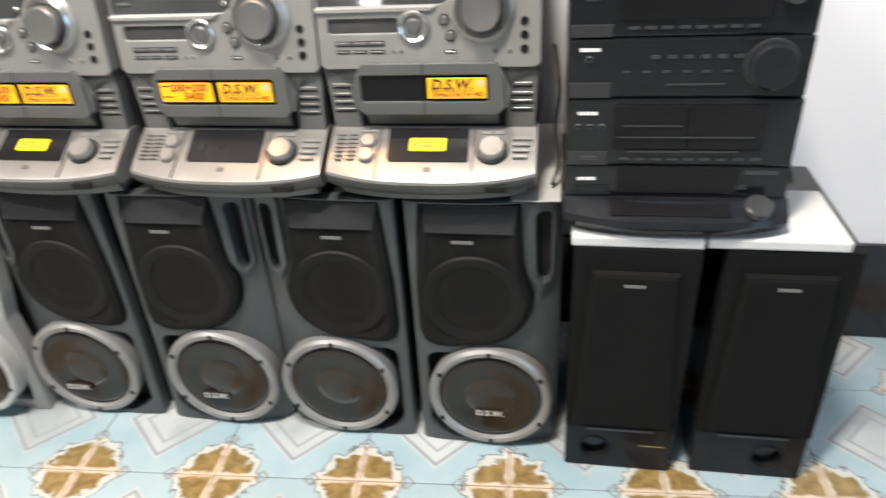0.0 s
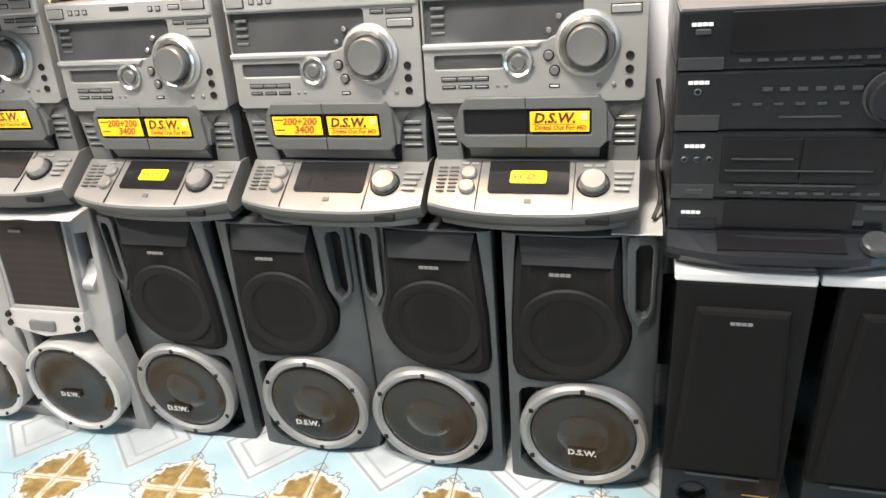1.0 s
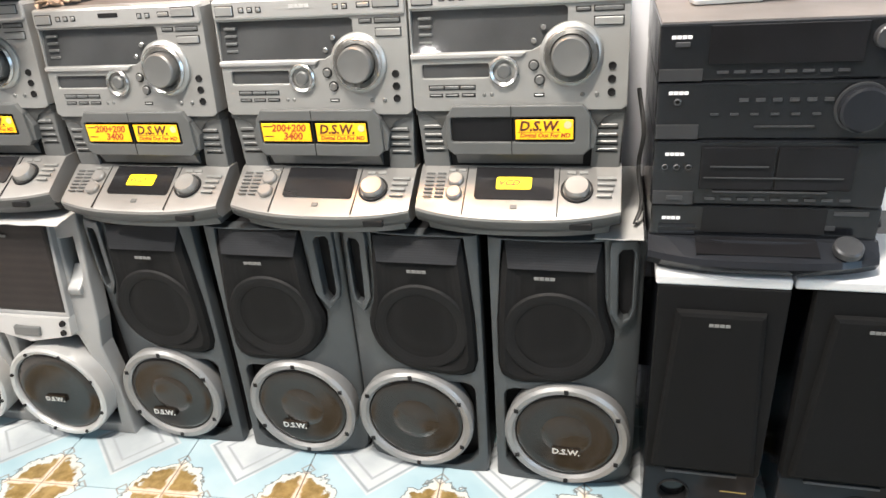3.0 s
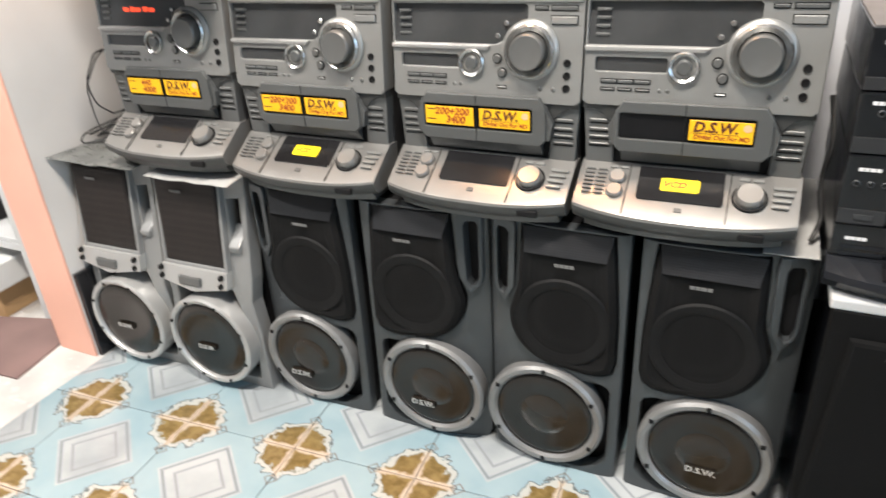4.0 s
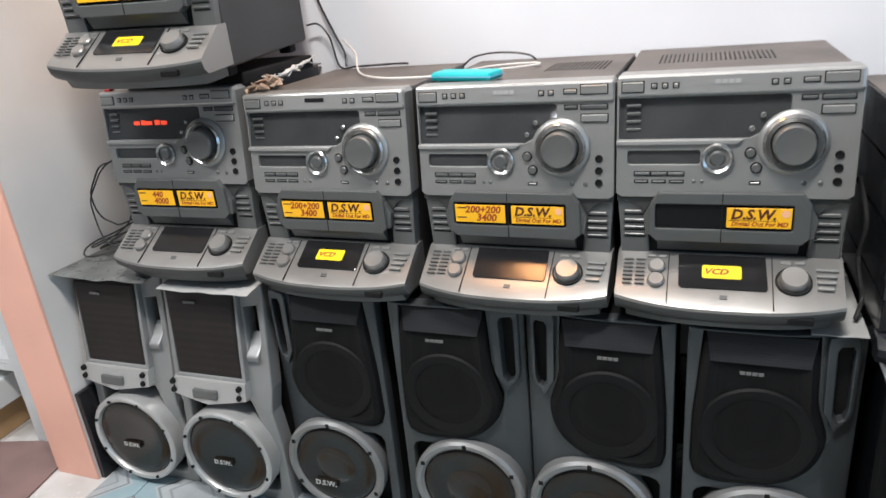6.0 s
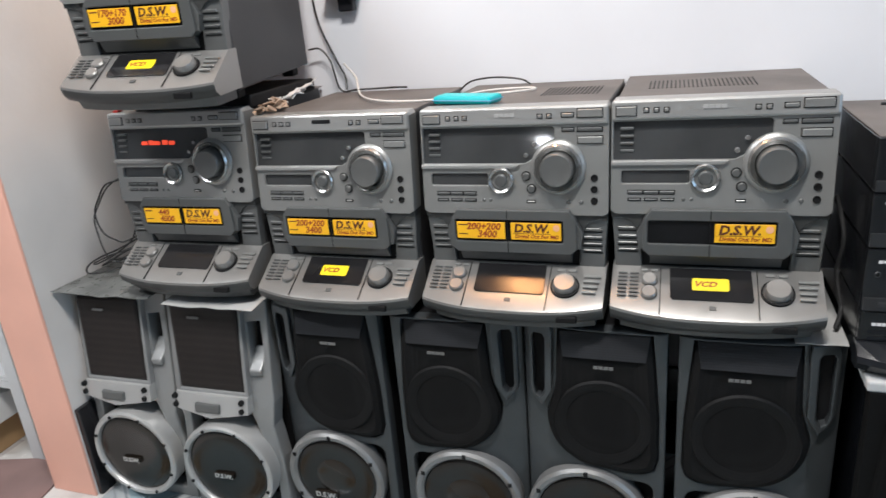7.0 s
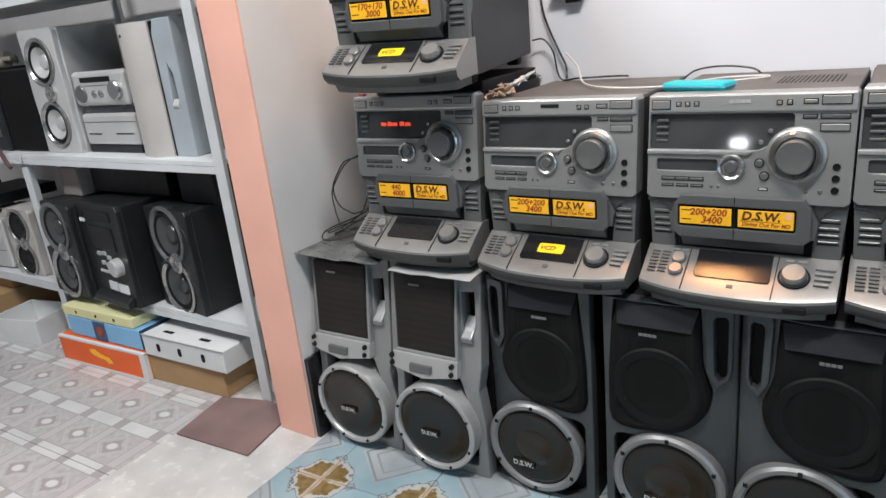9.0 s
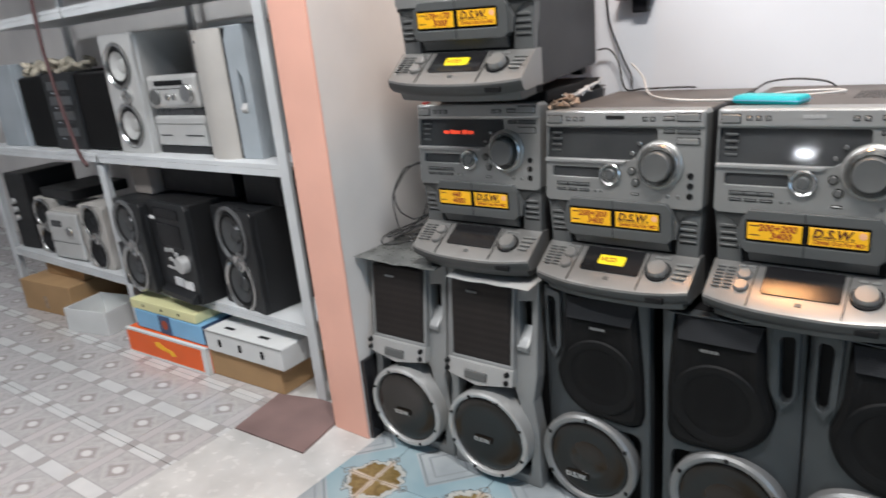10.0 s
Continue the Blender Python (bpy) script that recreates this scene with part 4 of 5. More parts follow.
part("logo_badge", moved(blocks(0.023, 0.0038), Matrix.Translation((0.0245, -0.001, 0.0580))), WHITEPRINT, d1)

d2 = deck("cassette_deck", pose(RX - 0.002, y0 - 0.002, 0.501, 0, 0, 0.6), "black double cassette deck in a stack", RW, 0.27, 0.084)
part("door", box(0.055, 0.139, -0.004, 0.002, 0.022, 0.077, 0.002), DULLGLASS, d2)
part("door", box(0.141, 0.226, -0.004, 0.002, 0.022, 0.077, 0.002), DULLGLASS, d2)
part("door_lip", box(0.066, 0.132, -0.006, -0.003, 0.052, 0.0535), RACKBTN, d2)
part("door_lip", box(0.060, 0.215, -0.006, -0.003, 0.038, 0.0392), RACKBTN, d2)
part("door_lip", box(0.072, 0.200, -0.005, -0.001, 0.0195, 0.0208), RACKBTN, d2)
part("corner_plate", box(0.002, 0.050, -0.0025, 0.002, 0.001, 0.019, 0.001), RACKPLATE, d2)
part("switch", box(0.018, 0.038, -0.004, 0.0, 0.007, 0.0135, 0.001), RACKBTN, d2)
for x in (0.010, 0.024, 0.038):
    part("socket", lathe([(0.0042, -0.001), (0.003, -0.002), (0.002, 0.004), (0, 0.004)], x + 0.004, 0.050, 14), RACKBTN, d2)
for k in range(9):
    part("button", box(0.064 + k * 0.019, 0.076 + k * 0.019, -0.0018, 0.001, 0.008, 0.011), RACKBTN, d2)
part("logo_badge", moved(blocks(0.023, 0.0038), Matrix.Translation((0.0245, -0.001, 0.0668))), WHITEPRINT, d2)

d3 = deck("amplifier", pose(RX - 0.003, y0, 0.5855, 0, 0, 0.6), "black amplifier with a large volume knob", RW, 0.27, 0.069)
part("corner_plate", box(0.002, 0.050, -0.0025, 0.002, 0.001, 0.019, 0.001), RACKPLATE, d3)
part("volume_knob", lathe([(0.026, 0.001), (0.0255, -0.014), (0.023, -0.016), (0, -0.0155)], 0.222, 0.038, 44), RACKBLK2, d3, "large black volume knob", True)
part("knob_ring", lathe([(0.029, 0.001), (0.0285, -0.003), (0.0262, -0.003)], 0.222, 0.038, 44), RACKBTN, d3, smooth=True)
part("socket", lathe([(0.0045, -0.001), (0.003, -0.002), (0.002, 0.004), (0, 0.004)], 0.024, 0.046, 14), RACKBTN, d3)
for k in range(6):
    part("button", box(0.092 + k * 0.018, 0.102 + k * 0.018, -0.0018, 0.001, 0.046, 0.050), RACKBTN, d3)
    part("button", box(0.062 + k * 0.022, 0.071 + k * 0.022, -0.0016, 0.001, 0.030, 0.0325), RACKBTN, d3)
part("strip", box(0.112, 0.176, -0.002, 0.001, 0.0155, 0.0172), RACKBTN, d3)
part("logo_badge", moved(blocks(0.023, 0.0038), Matrix.Translation((0.0245, -0.001, 0.0568))), WHITEPRINT, d3)

d4 = deck("tuner", pose(RX - 0.004, y0 + 0.002, 0.655, 0, 0, 0.6), "black tuner on top of a deck stack", RW, 0.27, 0.066)
part("display_window", box(0.055, 0.215, -0.003, 0.002, 0.020, 0.063, 0.001), DULLGLASS, d4)
# The tuner's top gets the same painted overhead light.
part("top_cover", box(0.002, RW - 0.002, 0.004, 0.268, 0.0655, 0.0672), CASE_TOP_LIT, d4, "grey top cover with overhead light painted in")
part("corner_plate", box(0.002, 0.050, -0.0025, 0.002, 0.001, 0.015, 0.001), RACKPLATE, d4)
part("tuning_knob", lathe([(0.0135, 0.001), (0.013, -0.009), (0.0115, -0.0105), (0, -0.010)], 0.234, 0.046, 36), RACKBTN, d4, "grey tuning knob", True)
part("button", box(0.018, 0.034, -0.0018, 0.001, 0.040, 0.0455, 0.0006, 1), RACKBTN, d4)
for k in range(8):
    part("button", box(0.066 + k * 0.018, 0.078 + k * 0.018, -0.0018, 0.001, 0.009, 0.012), RACKBTN, d4)
part("logo_badge", moved(blocks(0.023, 0.0038), Matrix.Translation((0.0245, -0.001, 0.0508))), WHITEPRINT, d4)

# ---- shelving and its load in the next room ----
SY = 0.84
rack = thing("shelving_unit", pose(0, 0, 0), "white painted steel shelving loaded with stereos", "shelves")
for x in (-1.592, -2.512, -3.452):
    for y in (SY, 1.27):
        high = 0.60 if (x, y) == (-2.512, SY) else 2.0
        post = box(x - 0.004, x + 0.030, y, y + 0.004, 0, high)
        add(post, box(x - 0.004, x, y + 0.0045, y + 0.034, 0, high))
        part("post", post, SHELFWHITE, rack)
for z in (0.212, 0.640, 1.085, 1.55):
    for x0, x1 in ((-2.505, -1.60), (-3.445, -2.52)):
        sh = box(x0, x1, SY + 0.006, 1.265, z - 0.012, z, 0.001)
        add(sh, box(x0, x1, SY + 0.005, SY + 0.008, z - 0.030, z - 0.0125))
        part("shelf", sh, SHELFWHITE, rack)

ALU = surface("silver_plastic", (0.60, 0.60, 0.585), 0.35, 0.4, 0.08, 8, 600, 0.02)
PALEPANEL = surface("pale_grille_panel", (0.47, 0.45, 0.42), 0.6, 0.1, 0.1, 8, 800, 0.05)
BLUEGREY = surface("blue_grey_cabinet", (0.36, 0.40, 0.43), 0.5, 0.1, 0.15, 6, 400, 0.04)
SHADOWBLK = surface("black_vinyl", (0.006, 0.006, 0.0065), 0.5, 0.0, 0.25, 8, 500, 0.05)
CHARCOAL = surface("charcoal_plastic", (0.015, 0.0157, 0.017), 0.4, 0.0, 0.15, 8, 500, 0.03, spec=0.3)

GREY_CONE = surface("grey_cone", (0.075, 0.078, 0.08), 0.35, 0.3, 0.12, 10, 500, 0.02)


SPKRING = surface("grey_driver_ring", (0.15, 0.153, 0.155), 0.35, 0.5, 0.12, 10, 500, 0.02)


def driver(parent, x, z, r, ring, cone, y=0.0, label=""):
    dr = part("driver", lathe([(r * 1.12, y + 0.004), (r * 1.12, y - 0.004), (r, y - 0.006), (r * 0.92, y - 0.001), (r * 0.88, y + 0.003)], x, z, 40), ring, parent, label, True)
    part("surround", lathe([(r * 0.9, y + 0.002), (r * 0.82, y - 0.003), (r * 0.72, y + 0.001)], x, z, 40), DARKGAP, dr, smooth=True)
    part("cone", lathe([(r * 0.73, y + 0.001), (r * 0.35, y + 0.016), (r * 0.30, y + 0.010), (0, y + 0.006)], x, z, 36), cone, dr, smooth=True)
    return dr


def two_way(name, m, w, d, h, front, ring, cone, label, category="speaker", group="", face=None):
    u = thing(name, m, label, category, group)
    part("cabinet", box(0, w, 0.016, d, 0, h, 0.004), front if face is None else face, u)
    r = w * 0.385
    cx = w * 0.47
    zs = (h * 0.24, h * 0.74)
    holes = [arc(cx, z, r * 1.02, 0, 350, 35)[::-1] for z in zs]
    out = [(0.004, 0), (w - 0.004, 0), (w, 0.01), (w * 0.98, h * 0.3), (w, h * 0.5), (w * 0.98, h * 0.75), (w, h - 0.01), (w - 0.006, h), (0.006, h), (0, h - 0.01), (w * 0.02, h * 0.75), (0, h * 0.5), (w * 0.02, h * 0.3), (0, 0.01)]
    part("baffle", plate(out, holes, 0.0, 0.018, 0.003), front, u)
    for z, rim in zip(zs, (CHROME if ring is SPKRING else ring, ring)):
        driver(u, cx, z, r * 0.9, rim, cone)
    if ring is SPKRING:
        for z in zs:
            part("port", plate([(w * 0.80, z + h * 0.16), (w * 0.97, z + h * 0.02), (w * 0.97, z - h * 0.06), (w * 0.86, z - h * 0.04)], (), -0.0015, 0.004, 0.001), SHADOWBLK, u)
    tw = part("tweeter", lathe([(r * 0.36, 0.002), (r * 0.36, -0.006), (r * 0.28, -0.010), (r * 0.16, -0.004), (0, -0.007)], cx + w * 0.12, h * 0.49, 24), CHROME, u, "shiny tweeter boss", True)
    return u


# middle shelf
two_way("silver_speaker", pose(-2.405, 0.880, 0.640, 0, 0, 2), 0.172, 0.20, 0.352, ALU, CHROME, ALU, "silver two driver loudspeaker on the white shelf")
ms = thing("micro_stereo", pose(-2.222, 0.905, 0.640, 0, 0, 1), "two piece silver micro stereo on the shelf", "stereo")
part("lower_case", box(0, 0.25, 0.015, 0.22, 0.002, 0.108, 0.004), CHARCOAL, ms)
part("lower_front", box(0, 0.25, 0.0, 0.018, 0.022, 0.110, 0.008), ALU, ms)
part("lower_skirt", box(0.002, 0.248, 0.002, 0.02, 0.0, 0.022, 0.002), CHARCOAL, ms)
part("slot", box(0.02, 0.08, -0.0012, 0.002, 0.052, 0.055), DARKGAP, ms)
part("slot", box(0.15, 0.23, -0.0012, 0.002, 0.052, 0.055), DARKGAP, ms)
part("seam", box(0.003, 0.247, -0.0008, 0.002, 0.086, 0.0872), DARKGAP, ms)
part("spacer", box(0.008, 0.24, 0.010, 0.21, 0.110, 0.130), GLOSS, ms)
part("upper_case", box(0.0, 0.25, 0.015, 0.22, 0.130, 0.224, 0.004), CHARCOAL, ms)
part("upper_front", box(0.0, 0.25, -0.004, 0.018, 0.131, 0.226, 0.012), ALU, ms)
part("disc_drawer", box(0.045, 0.185, -0.0055, 0.0, 0.196, 0.210, 0.001), DARKGAP, ms)
part("seam", box(0.06, 0.18, -0.0052, 0.0, 0.186, 0.1875), DARKGAP, ms)
part("knob", lathe([(0.024, 0.0), (0.024, -0.008), (0.021, -0.011), (0, -0.010)], 0.040, 0.166, 32), KNOB, ms, smooth=True)
part("knob", lathe([(0.026, 0.0), (0.026, -0.014), (0.023, -0.017), (0, -0.016)], 0.206, 0.172, 32), CHROME, ms, smooth=True)
for x in (0.100, 0.132):
    part("button", lathe([(0.011, 0.0), (0.0105, -0.007), (0.008, -0.009), (0, -0.0085)], x, 0.164, 20), CHROME, ms, smooth=True)
cs = thing("panel_speaker", pose(-1.915, 0.885, 0.640, 0, 0, 3), "silver loudspeaker with tall pale grille panel", "speaker")
part("cabinet", box(0.004, 0.195, 0.016, 0.23, 0, 0.335, 0.004), BLUEGREY, cs)
fr = bmesh.new()
sec = []
for i in range(11):
    x = 0.115 * i / 10
    bow = 0.016 * (1 - ((i - 5) / 5) ** 2)
    sec.append([fr.verts.new((x, y, z)) for y, z in ((0.016, 0.0), (-0.006 - bow, 0.0), (-0.006 - bow, 0.332), (0.016, 0.332))])
for a, b in zip(sec, sec[1:]):
    for k in range(4):
        fr.faces.new((a[k - 1], a[k], b[k], b[k - 1]))
fr.faces.new(sec[0])
fr.faces.new(sec[-1][::-1])
bmesh.ops.recalc_face_normals(fr, faces=fr.faces[:])
part("grille_panel", fr, PALEPANEL, cs, "tall curved pale grille", True)
part("gap", box(0.115, 0.123, -0.001, 0.02, 0.0, 0.33), DARKGAP, cs)
part("side_trim", plate([(0.123, 0.0), (0.197, 0.0), (0.197, 0.335), (0.135, 0.335), (0.123, 0.30)], [[(0.150, 0.125), (0.172, 0.120), (0.170, 0.205), (0.155, 0.23)][::-1]], -0.004, 0.018, 0.003), BLUEGREY, cs)
part("port_lip", prism([(0.0, 0.145), (-0.010, 0.128), (-0.004, 0.118), (0.014, 0.120)], 0.150, 0.172, 0.003), ALU, cs)
part("logo_badge", box(0.02, 0.036, -0.0175, -0.015, 0.300, 0.307), DARKGAP, cs)
tagged(part("black_box", box(-2.13, -1.70, 1.10, 1.26, 0.6405, 0.985, 0.004), SHADOWBLK), "black cabinet at the back of the shelf", "box")
tagged(part("pale_board", moved(box(-0.22, 0.22, -0.03, 0.03, 0, 0.014, 0.003), pose(-1.93, 1.13, 0.986, 0, 0, 0)), SHELFWHITE), "pale strip lying on a black cabinet", "board")
tagged(part("grey_box", box(-2.49, -2.42, 1.0, 1.15, 0.6405, 0.93, 0.003), BLUEGREY), "small grey box behind a silver speaker", "box")

# black set in the left bay
for x, w, nm, mt in ((-3.06, 0.20, "black_speaker", SHADOWBLK), (-2.625, 0.205, "black_speaker", SHADOWBLK)):
    b = thing(nm, pose(x, 0.885, 0.640, 0, 0, 2), "plain black loudspeaker with cloth front", "speaker", "black set on the shelf")
    part("cabinet", box(0, w, 0.012, 0.2, 0, 0.250, 0.003), mt, b)
    part("grille", box(0.004, w - 0.004, 0.0, 0.014, 0.004, 0.246, 0.004), CLOTH, b)
b = thing("black_stereo", pose(-2.845, 0.880, 0.640, 0, 0, 2), "black stereo between two black loudspeakers", "stereo", "black set on the shelf")
part("case", box(0, 0.205, 0.01, 0.22, 0, 0.258, 0.004), SHADOWBLK, b)
part("front", box(0, 0.205, -0.002, 0.012, 0, 0.258, 0.005), CHARCOAL, b)
for z in (0.20, 0.15, 0.10, 0.045):
    part("deck_window", box(0.03, 0.175, -0.0035, 0.0, z, z + 0.030, 0.001), GLOSS, b)
    part("button", box(0.05, 0.07, -0.004, 0.0, z - 0.010, z - 0.006), BLUEGREY, b)
    part("button", box(0.12, 0.15, -0.004, 0.0, z - 0.010, z - 0.006), RACKBTN, b)
b = thing("blue_grey_speaker", pose(-3.30, 0.880, 0.640, 0, 0, 2), "blue grey loudspeaker at the end of the shelf", "speaker")
part("cabinet", box(0, 0.20, 0.012, 0.2, 0, 0.30, 0.006), BLUEGREY, b)
part("front", plate([(0, 0), (0.20, 0), (0.196, 0.07), (0.204, 0.12), (0.196, 0.2), (0.2, 0.3), (0, 0.3)], (), 0.0, 0.014, 0.004), BLUEGREY, b)
# crumpled cloth lying on the black set
cl = bmesh.new()
random.seed(7)
for i in range(26):
    bx = box(-0.02, 0.02, -0.02, 0.02, -0.008, 0.008, 0.006)
    add(cl, moved(bx, pose(-3.0 + 0.014 * i + random.uniform(-.02, .02), 0.95 + random.uniform(-.05, .05), 0.905 + 0.022 * math.sin(i * 0.9) ** 2, random.uniform(-50, 50), random.uniform(-50, 50), random.uniform(0, 180))))
RAG = surface("pale_rag", (0.42, 0.38, 0.30), 0.9, 0.0, 0.5, 30, 300, 0.3)
tagged(part("rag", cl, RAG), "crumpled pale rag lying on a black stereo", "cloth", kind="stuff")
tagged(part("hanging_rope", tube([(-2.655, 0.835, 1.20), (-2.655, 0.828, 1.0), (-2.655, 0.830, 0.93), (-2.645, 0.834, 0.80), (-2.60, 0.832, 0.645), (-2.56, 0.830, 0.60)], 0.006), surface("brown_rope", (0.10, 0.05, 0.05), 0.7)), "dark brown rope hanging across the shelves", "rope")

# lower shelf, right bay
two_way("black_two_way_speaker", pose(-2.452, 0.815, 0.2125, 0, 0, -3), 0.205, 0.22, 0.288, CHARCOAL, SPKRING, GREY_CONE, "black two driver loudspeaker on the low shelf", group="black two driver speakers")
two_way("black_two_way_speaker", pose(-1.972, 0.868, 0.2125, 0, 0, -7), 0.215, 0.24, 0.292, CHARCOAL, SPKRING, GREY_CONE, "black two driver loudspeaker beside the shelf post", group="black two driver speakers")
bs = thing("black_midi_stereo", pose(-2.240, 0.828, 0.2125, 0, 0, -5), "black stereo with silver buttons and white labels", "stereo")
part("case", box(0, 0.235, 0.012, 0.32, 0, 0.300, 0.004), SHADOWBLK, bs)
part("front", plate([(0.006, 0), (0.229, 0), (0.235, 0.02), (0.235, 0.285), (0.225, 0.300), (0.01, 0.300), (0, 0.285), (0, 0.02)], (), 0.0, 0.014, 0.003), CHARCOAL, bs)
part("top_window", box(0.04, 0.19, -0.003, 0.002, 0.252, 0.282, 0.001), DULLGLASS, bs)
part("display", box(0.05, 0.185, -0.003, 0.002, 0.165, 0.235, 0.002), DULLGLASS, bs)
part("knob", lathe([(0.027, 0.0), (0.026, -0.02), (0.022, -0.024), (0, -0.023)], 0.180, 0.122, 32), BADGE, bs, "silver volume knob", True)
for k, (x, z) in enumerate(((0.07, 0.145), (0.10, 0.148), (0.125, 0.138), (0.085, 0.118), (0.11, 0.114))):
    part("button", box(x, x + 0.02, -0.006, 0.0, z, z + 0.012, 0.002), BADGE, bs)
part("button_strip", box(0.065, 0.165, -0.006, 0.0, 0.093, 0.101, 0.002), BADGE, bs)
part("white_label", box(0.095, 0.142, -0.004, 0.0, 0.042, 0.068), WHITEPRINT, bs)
part("white_label", box(0.148, 0.200, -0.004, 0.0, 0.040, 0.066), WHITEPRINT, bs)
part("white_label", box(0.012, 0.038, -0.004, 0.0, 0.243, 0.252), WHITEPRINT, bs)
part("lower_ledge", prism([(0.0, 0.0), (-0.02, 0.004), (-0.02, 0.022), (0.0, 0.034)], 0.02, 0.215, 0.002), CHARCOAL, bs)
# things lying on the low shelf's set
tagged(part("dusty_speaker", box(-2.425, -2.325, 0.90, 1.08, 0.5015, 0.590, 0.005), BEIGE), "small dusty brown block on a black speaker", "box")
tagged(part("black_component", box(-2.30, -1.93, 0.93, 1.20, 0.5135, 0.600, 0.004), SHADOWBLK), "black component lying on a black stereo", "audio deck")
tagged(part("grey_speaker", box(-1.865, -1.715, 0.92, 1.08, 0.5055, 0.590, 0.005), CHARCOAL), "small dark grey block on a black speaker", "box")

# lower shelf, left bay
two_way("mini_speaker", pose(-3.215, 0.872, 0.2125, 0, 0, 8), 0.15, 0.15, 0.222, PALEPANEL, CHROME, CHARCOAL, "small silver grey loudspeaker of a mini stereo", group="mini stereo speakers")
two_way("mini_speaker", pose(-2.790, 0.862, 0.2125, 0, 0, 2), 0.16, 0.15, 0.232, PALEPANEL, CHROME, CHARCOAL, "small silver grey loudspeaker beside a mini stereo", group="mini stereo speakers")
mn = thing("mini_stereo", pose(-3.055, 0.858, 0.2125, 0, 0, 5), "pale silver mini stereo on the low shelf", "stereo")
part("case", box(0, 0.205, 0.01, 0.20, 0, 0.19, 0.004), PALEPANEL, mn)
part("front", box(0, 0.205, -0.006, 0.012, 0.004, 0.186, 0.010), ALU, mn)
part("display", box(0.03, 0.10, -0.008, -0.002, 0.13, 0.155, 0.002), GLOSS, mn)
part("knob", lathe([(0.018, -0.004), (0.017, -0.015), (0, -0.016)], 0.150, 0.118, 24), CHROME, mn, smooth=True)
part("seam", box(0.01, 0.195, -0.0068, 0.0, 0.070, 0.0715), DARKGAP, mn)
tagged(part("black_deck", box(-3.16, -2.90, 0.90, 1.12, 0.436, 0.475, 0.004), SHADOWBLK), "black deck lying on a mini stereo", "audio deck")
tw = thing("tower_speaker", pose(-3.40, 0.868, 0.2125, 0, 0, 6), "black tower loudspeaker with small silver knobs", "speaker")
part("cabinet", box(0, 0.14, 0.0, 0.22, 0, 0.315, 0.004), SHADOWBLK, tw)
for z in (0.20, 0.165, 0.13):
    part("knob", lathe([(0.012, 0.0), (0.011, -0.012), (0, -0.013)], 0.035, z, 18), BADGE, tw, smooth=True)


# ---- boxes on the floor ----
def carton(name, x0, x1, y0, y1, z0, z1, material, label, rz=0.0):
    u = thing(name, pose((x0 + x1) / 2, y0, z0, 0, 0, rz), label, "box")
    w, d, h = x1 - x0, y1 - y0, z1 - z0
    part("body", box(-w / 2, w / 2, 0, d, 0, h, 0.003), material, u)
    return u, w, d, h


u, w, d, h = carton("brown_carton", -2.005, -1.695, 0.800, 1.10, 0, 0.085, CARTON, "brown cardboard box under a white box", 3)
part("seam", box(-w / 2 - 0.0006, w / 2 + 0.0006, 0.14, 0.143, h, h + 0.0008), CARTON, u)
u, w, d, h = carton("white_carton", -1.995, -1.662, 0.79, 1.08, 0.0855, 0.150, CARTON_WHITE, "white cardboard box with punched hand holes", 2)
for x in (-0.10, -0.01, 0.085):
    part("hand_hole", plate(rounded(x - 0.007, x + 0.007, 0.020, 0.044, 0.006, 4), (), -0.0012, 0.001), DARKGAP, u)
for x in (-0.09, 0.06):
    part("tab_hole", box(x - 0.02, x + 0.02, 0.03, 0.042, h - 0.001, h + 0.0008), DARKGAP, u)
part("lid_fold", box(-w / 2 - 0.001, w / 2 + 0.001, -0.0015, 0.0015, h - 0.004, h), PAPER, u)
u, w, d, h = carton("orange_carton", -2.415, -1.998, 0.766, 1.00, 0, 0.086, CARTON_ORANGE, "orange printed box with white edges and yellow mark", 3)
part("white_edge", box(-w / 2 - 0.001, w / 2 + 0.001, -0.001, 0.010, h - 0.006, h + 0.001), CARTON_WHITE, u)
part("white_edge", box(-w / 2 - 0.001, w / 2 + 0.001, -0.001, 0.004, -0.0, 0.006), CARTON_WHITE, u)
part("white_edge", box(w / 2 - 0.022, w / 2 + 0.001, -0.0014, 0.012, 0, h), CARTON_WHITE, u)
mk = plate([(-0.055, 0.060), (-0.03, 0.064), (0.0, 0.050), (0.035, 0.046), (0.05, 0.030), (0.03, 0.026), (0.015, 0.036), (-0.02, 0.040), (-0.045, 0.046)], (), -0.0012, 0.001)
part("printed_mark", mk, LABEL, u)
u, w, d, h = carton("blue_carton", -2.375, -2.018, 0.785, 0.985, 0.0875, 0.150, CARTON_BLUE, "light blue printed box on an orange box", 2)
part("navy_panel", box(-0.045, 0.015, -0.0012, 0.002, 0.001, h - 0.001), CARTON_NAVY, u)
part("printed_mark", lathe([(0, -0.002), (0.016, -0.002), (0.016, 0.001), (0, 0.001)], -0.015, 0.032, 16), INK_RED, u)
part("navy_end", box(w / 2 - 0.001, w / 2 + 0.0012, 0.002, d - 0.002, 0.001, h - 0.001), CARTON_NAVY, u)
u, w, d, h = carton("yellow_carton", -2.39, -2.043, 0.785, 0.985, 0.1515, 0.183, CARTON_YELLOW, "flat pale yellow box on a blue box", 2)
for x in (-0.10, 0.0, 0.09):
    part("printed_mark", box(x - 0.004, x + 0.004, -0.0012, 0.001, 0.012, 0.020), DARKGAP, u)
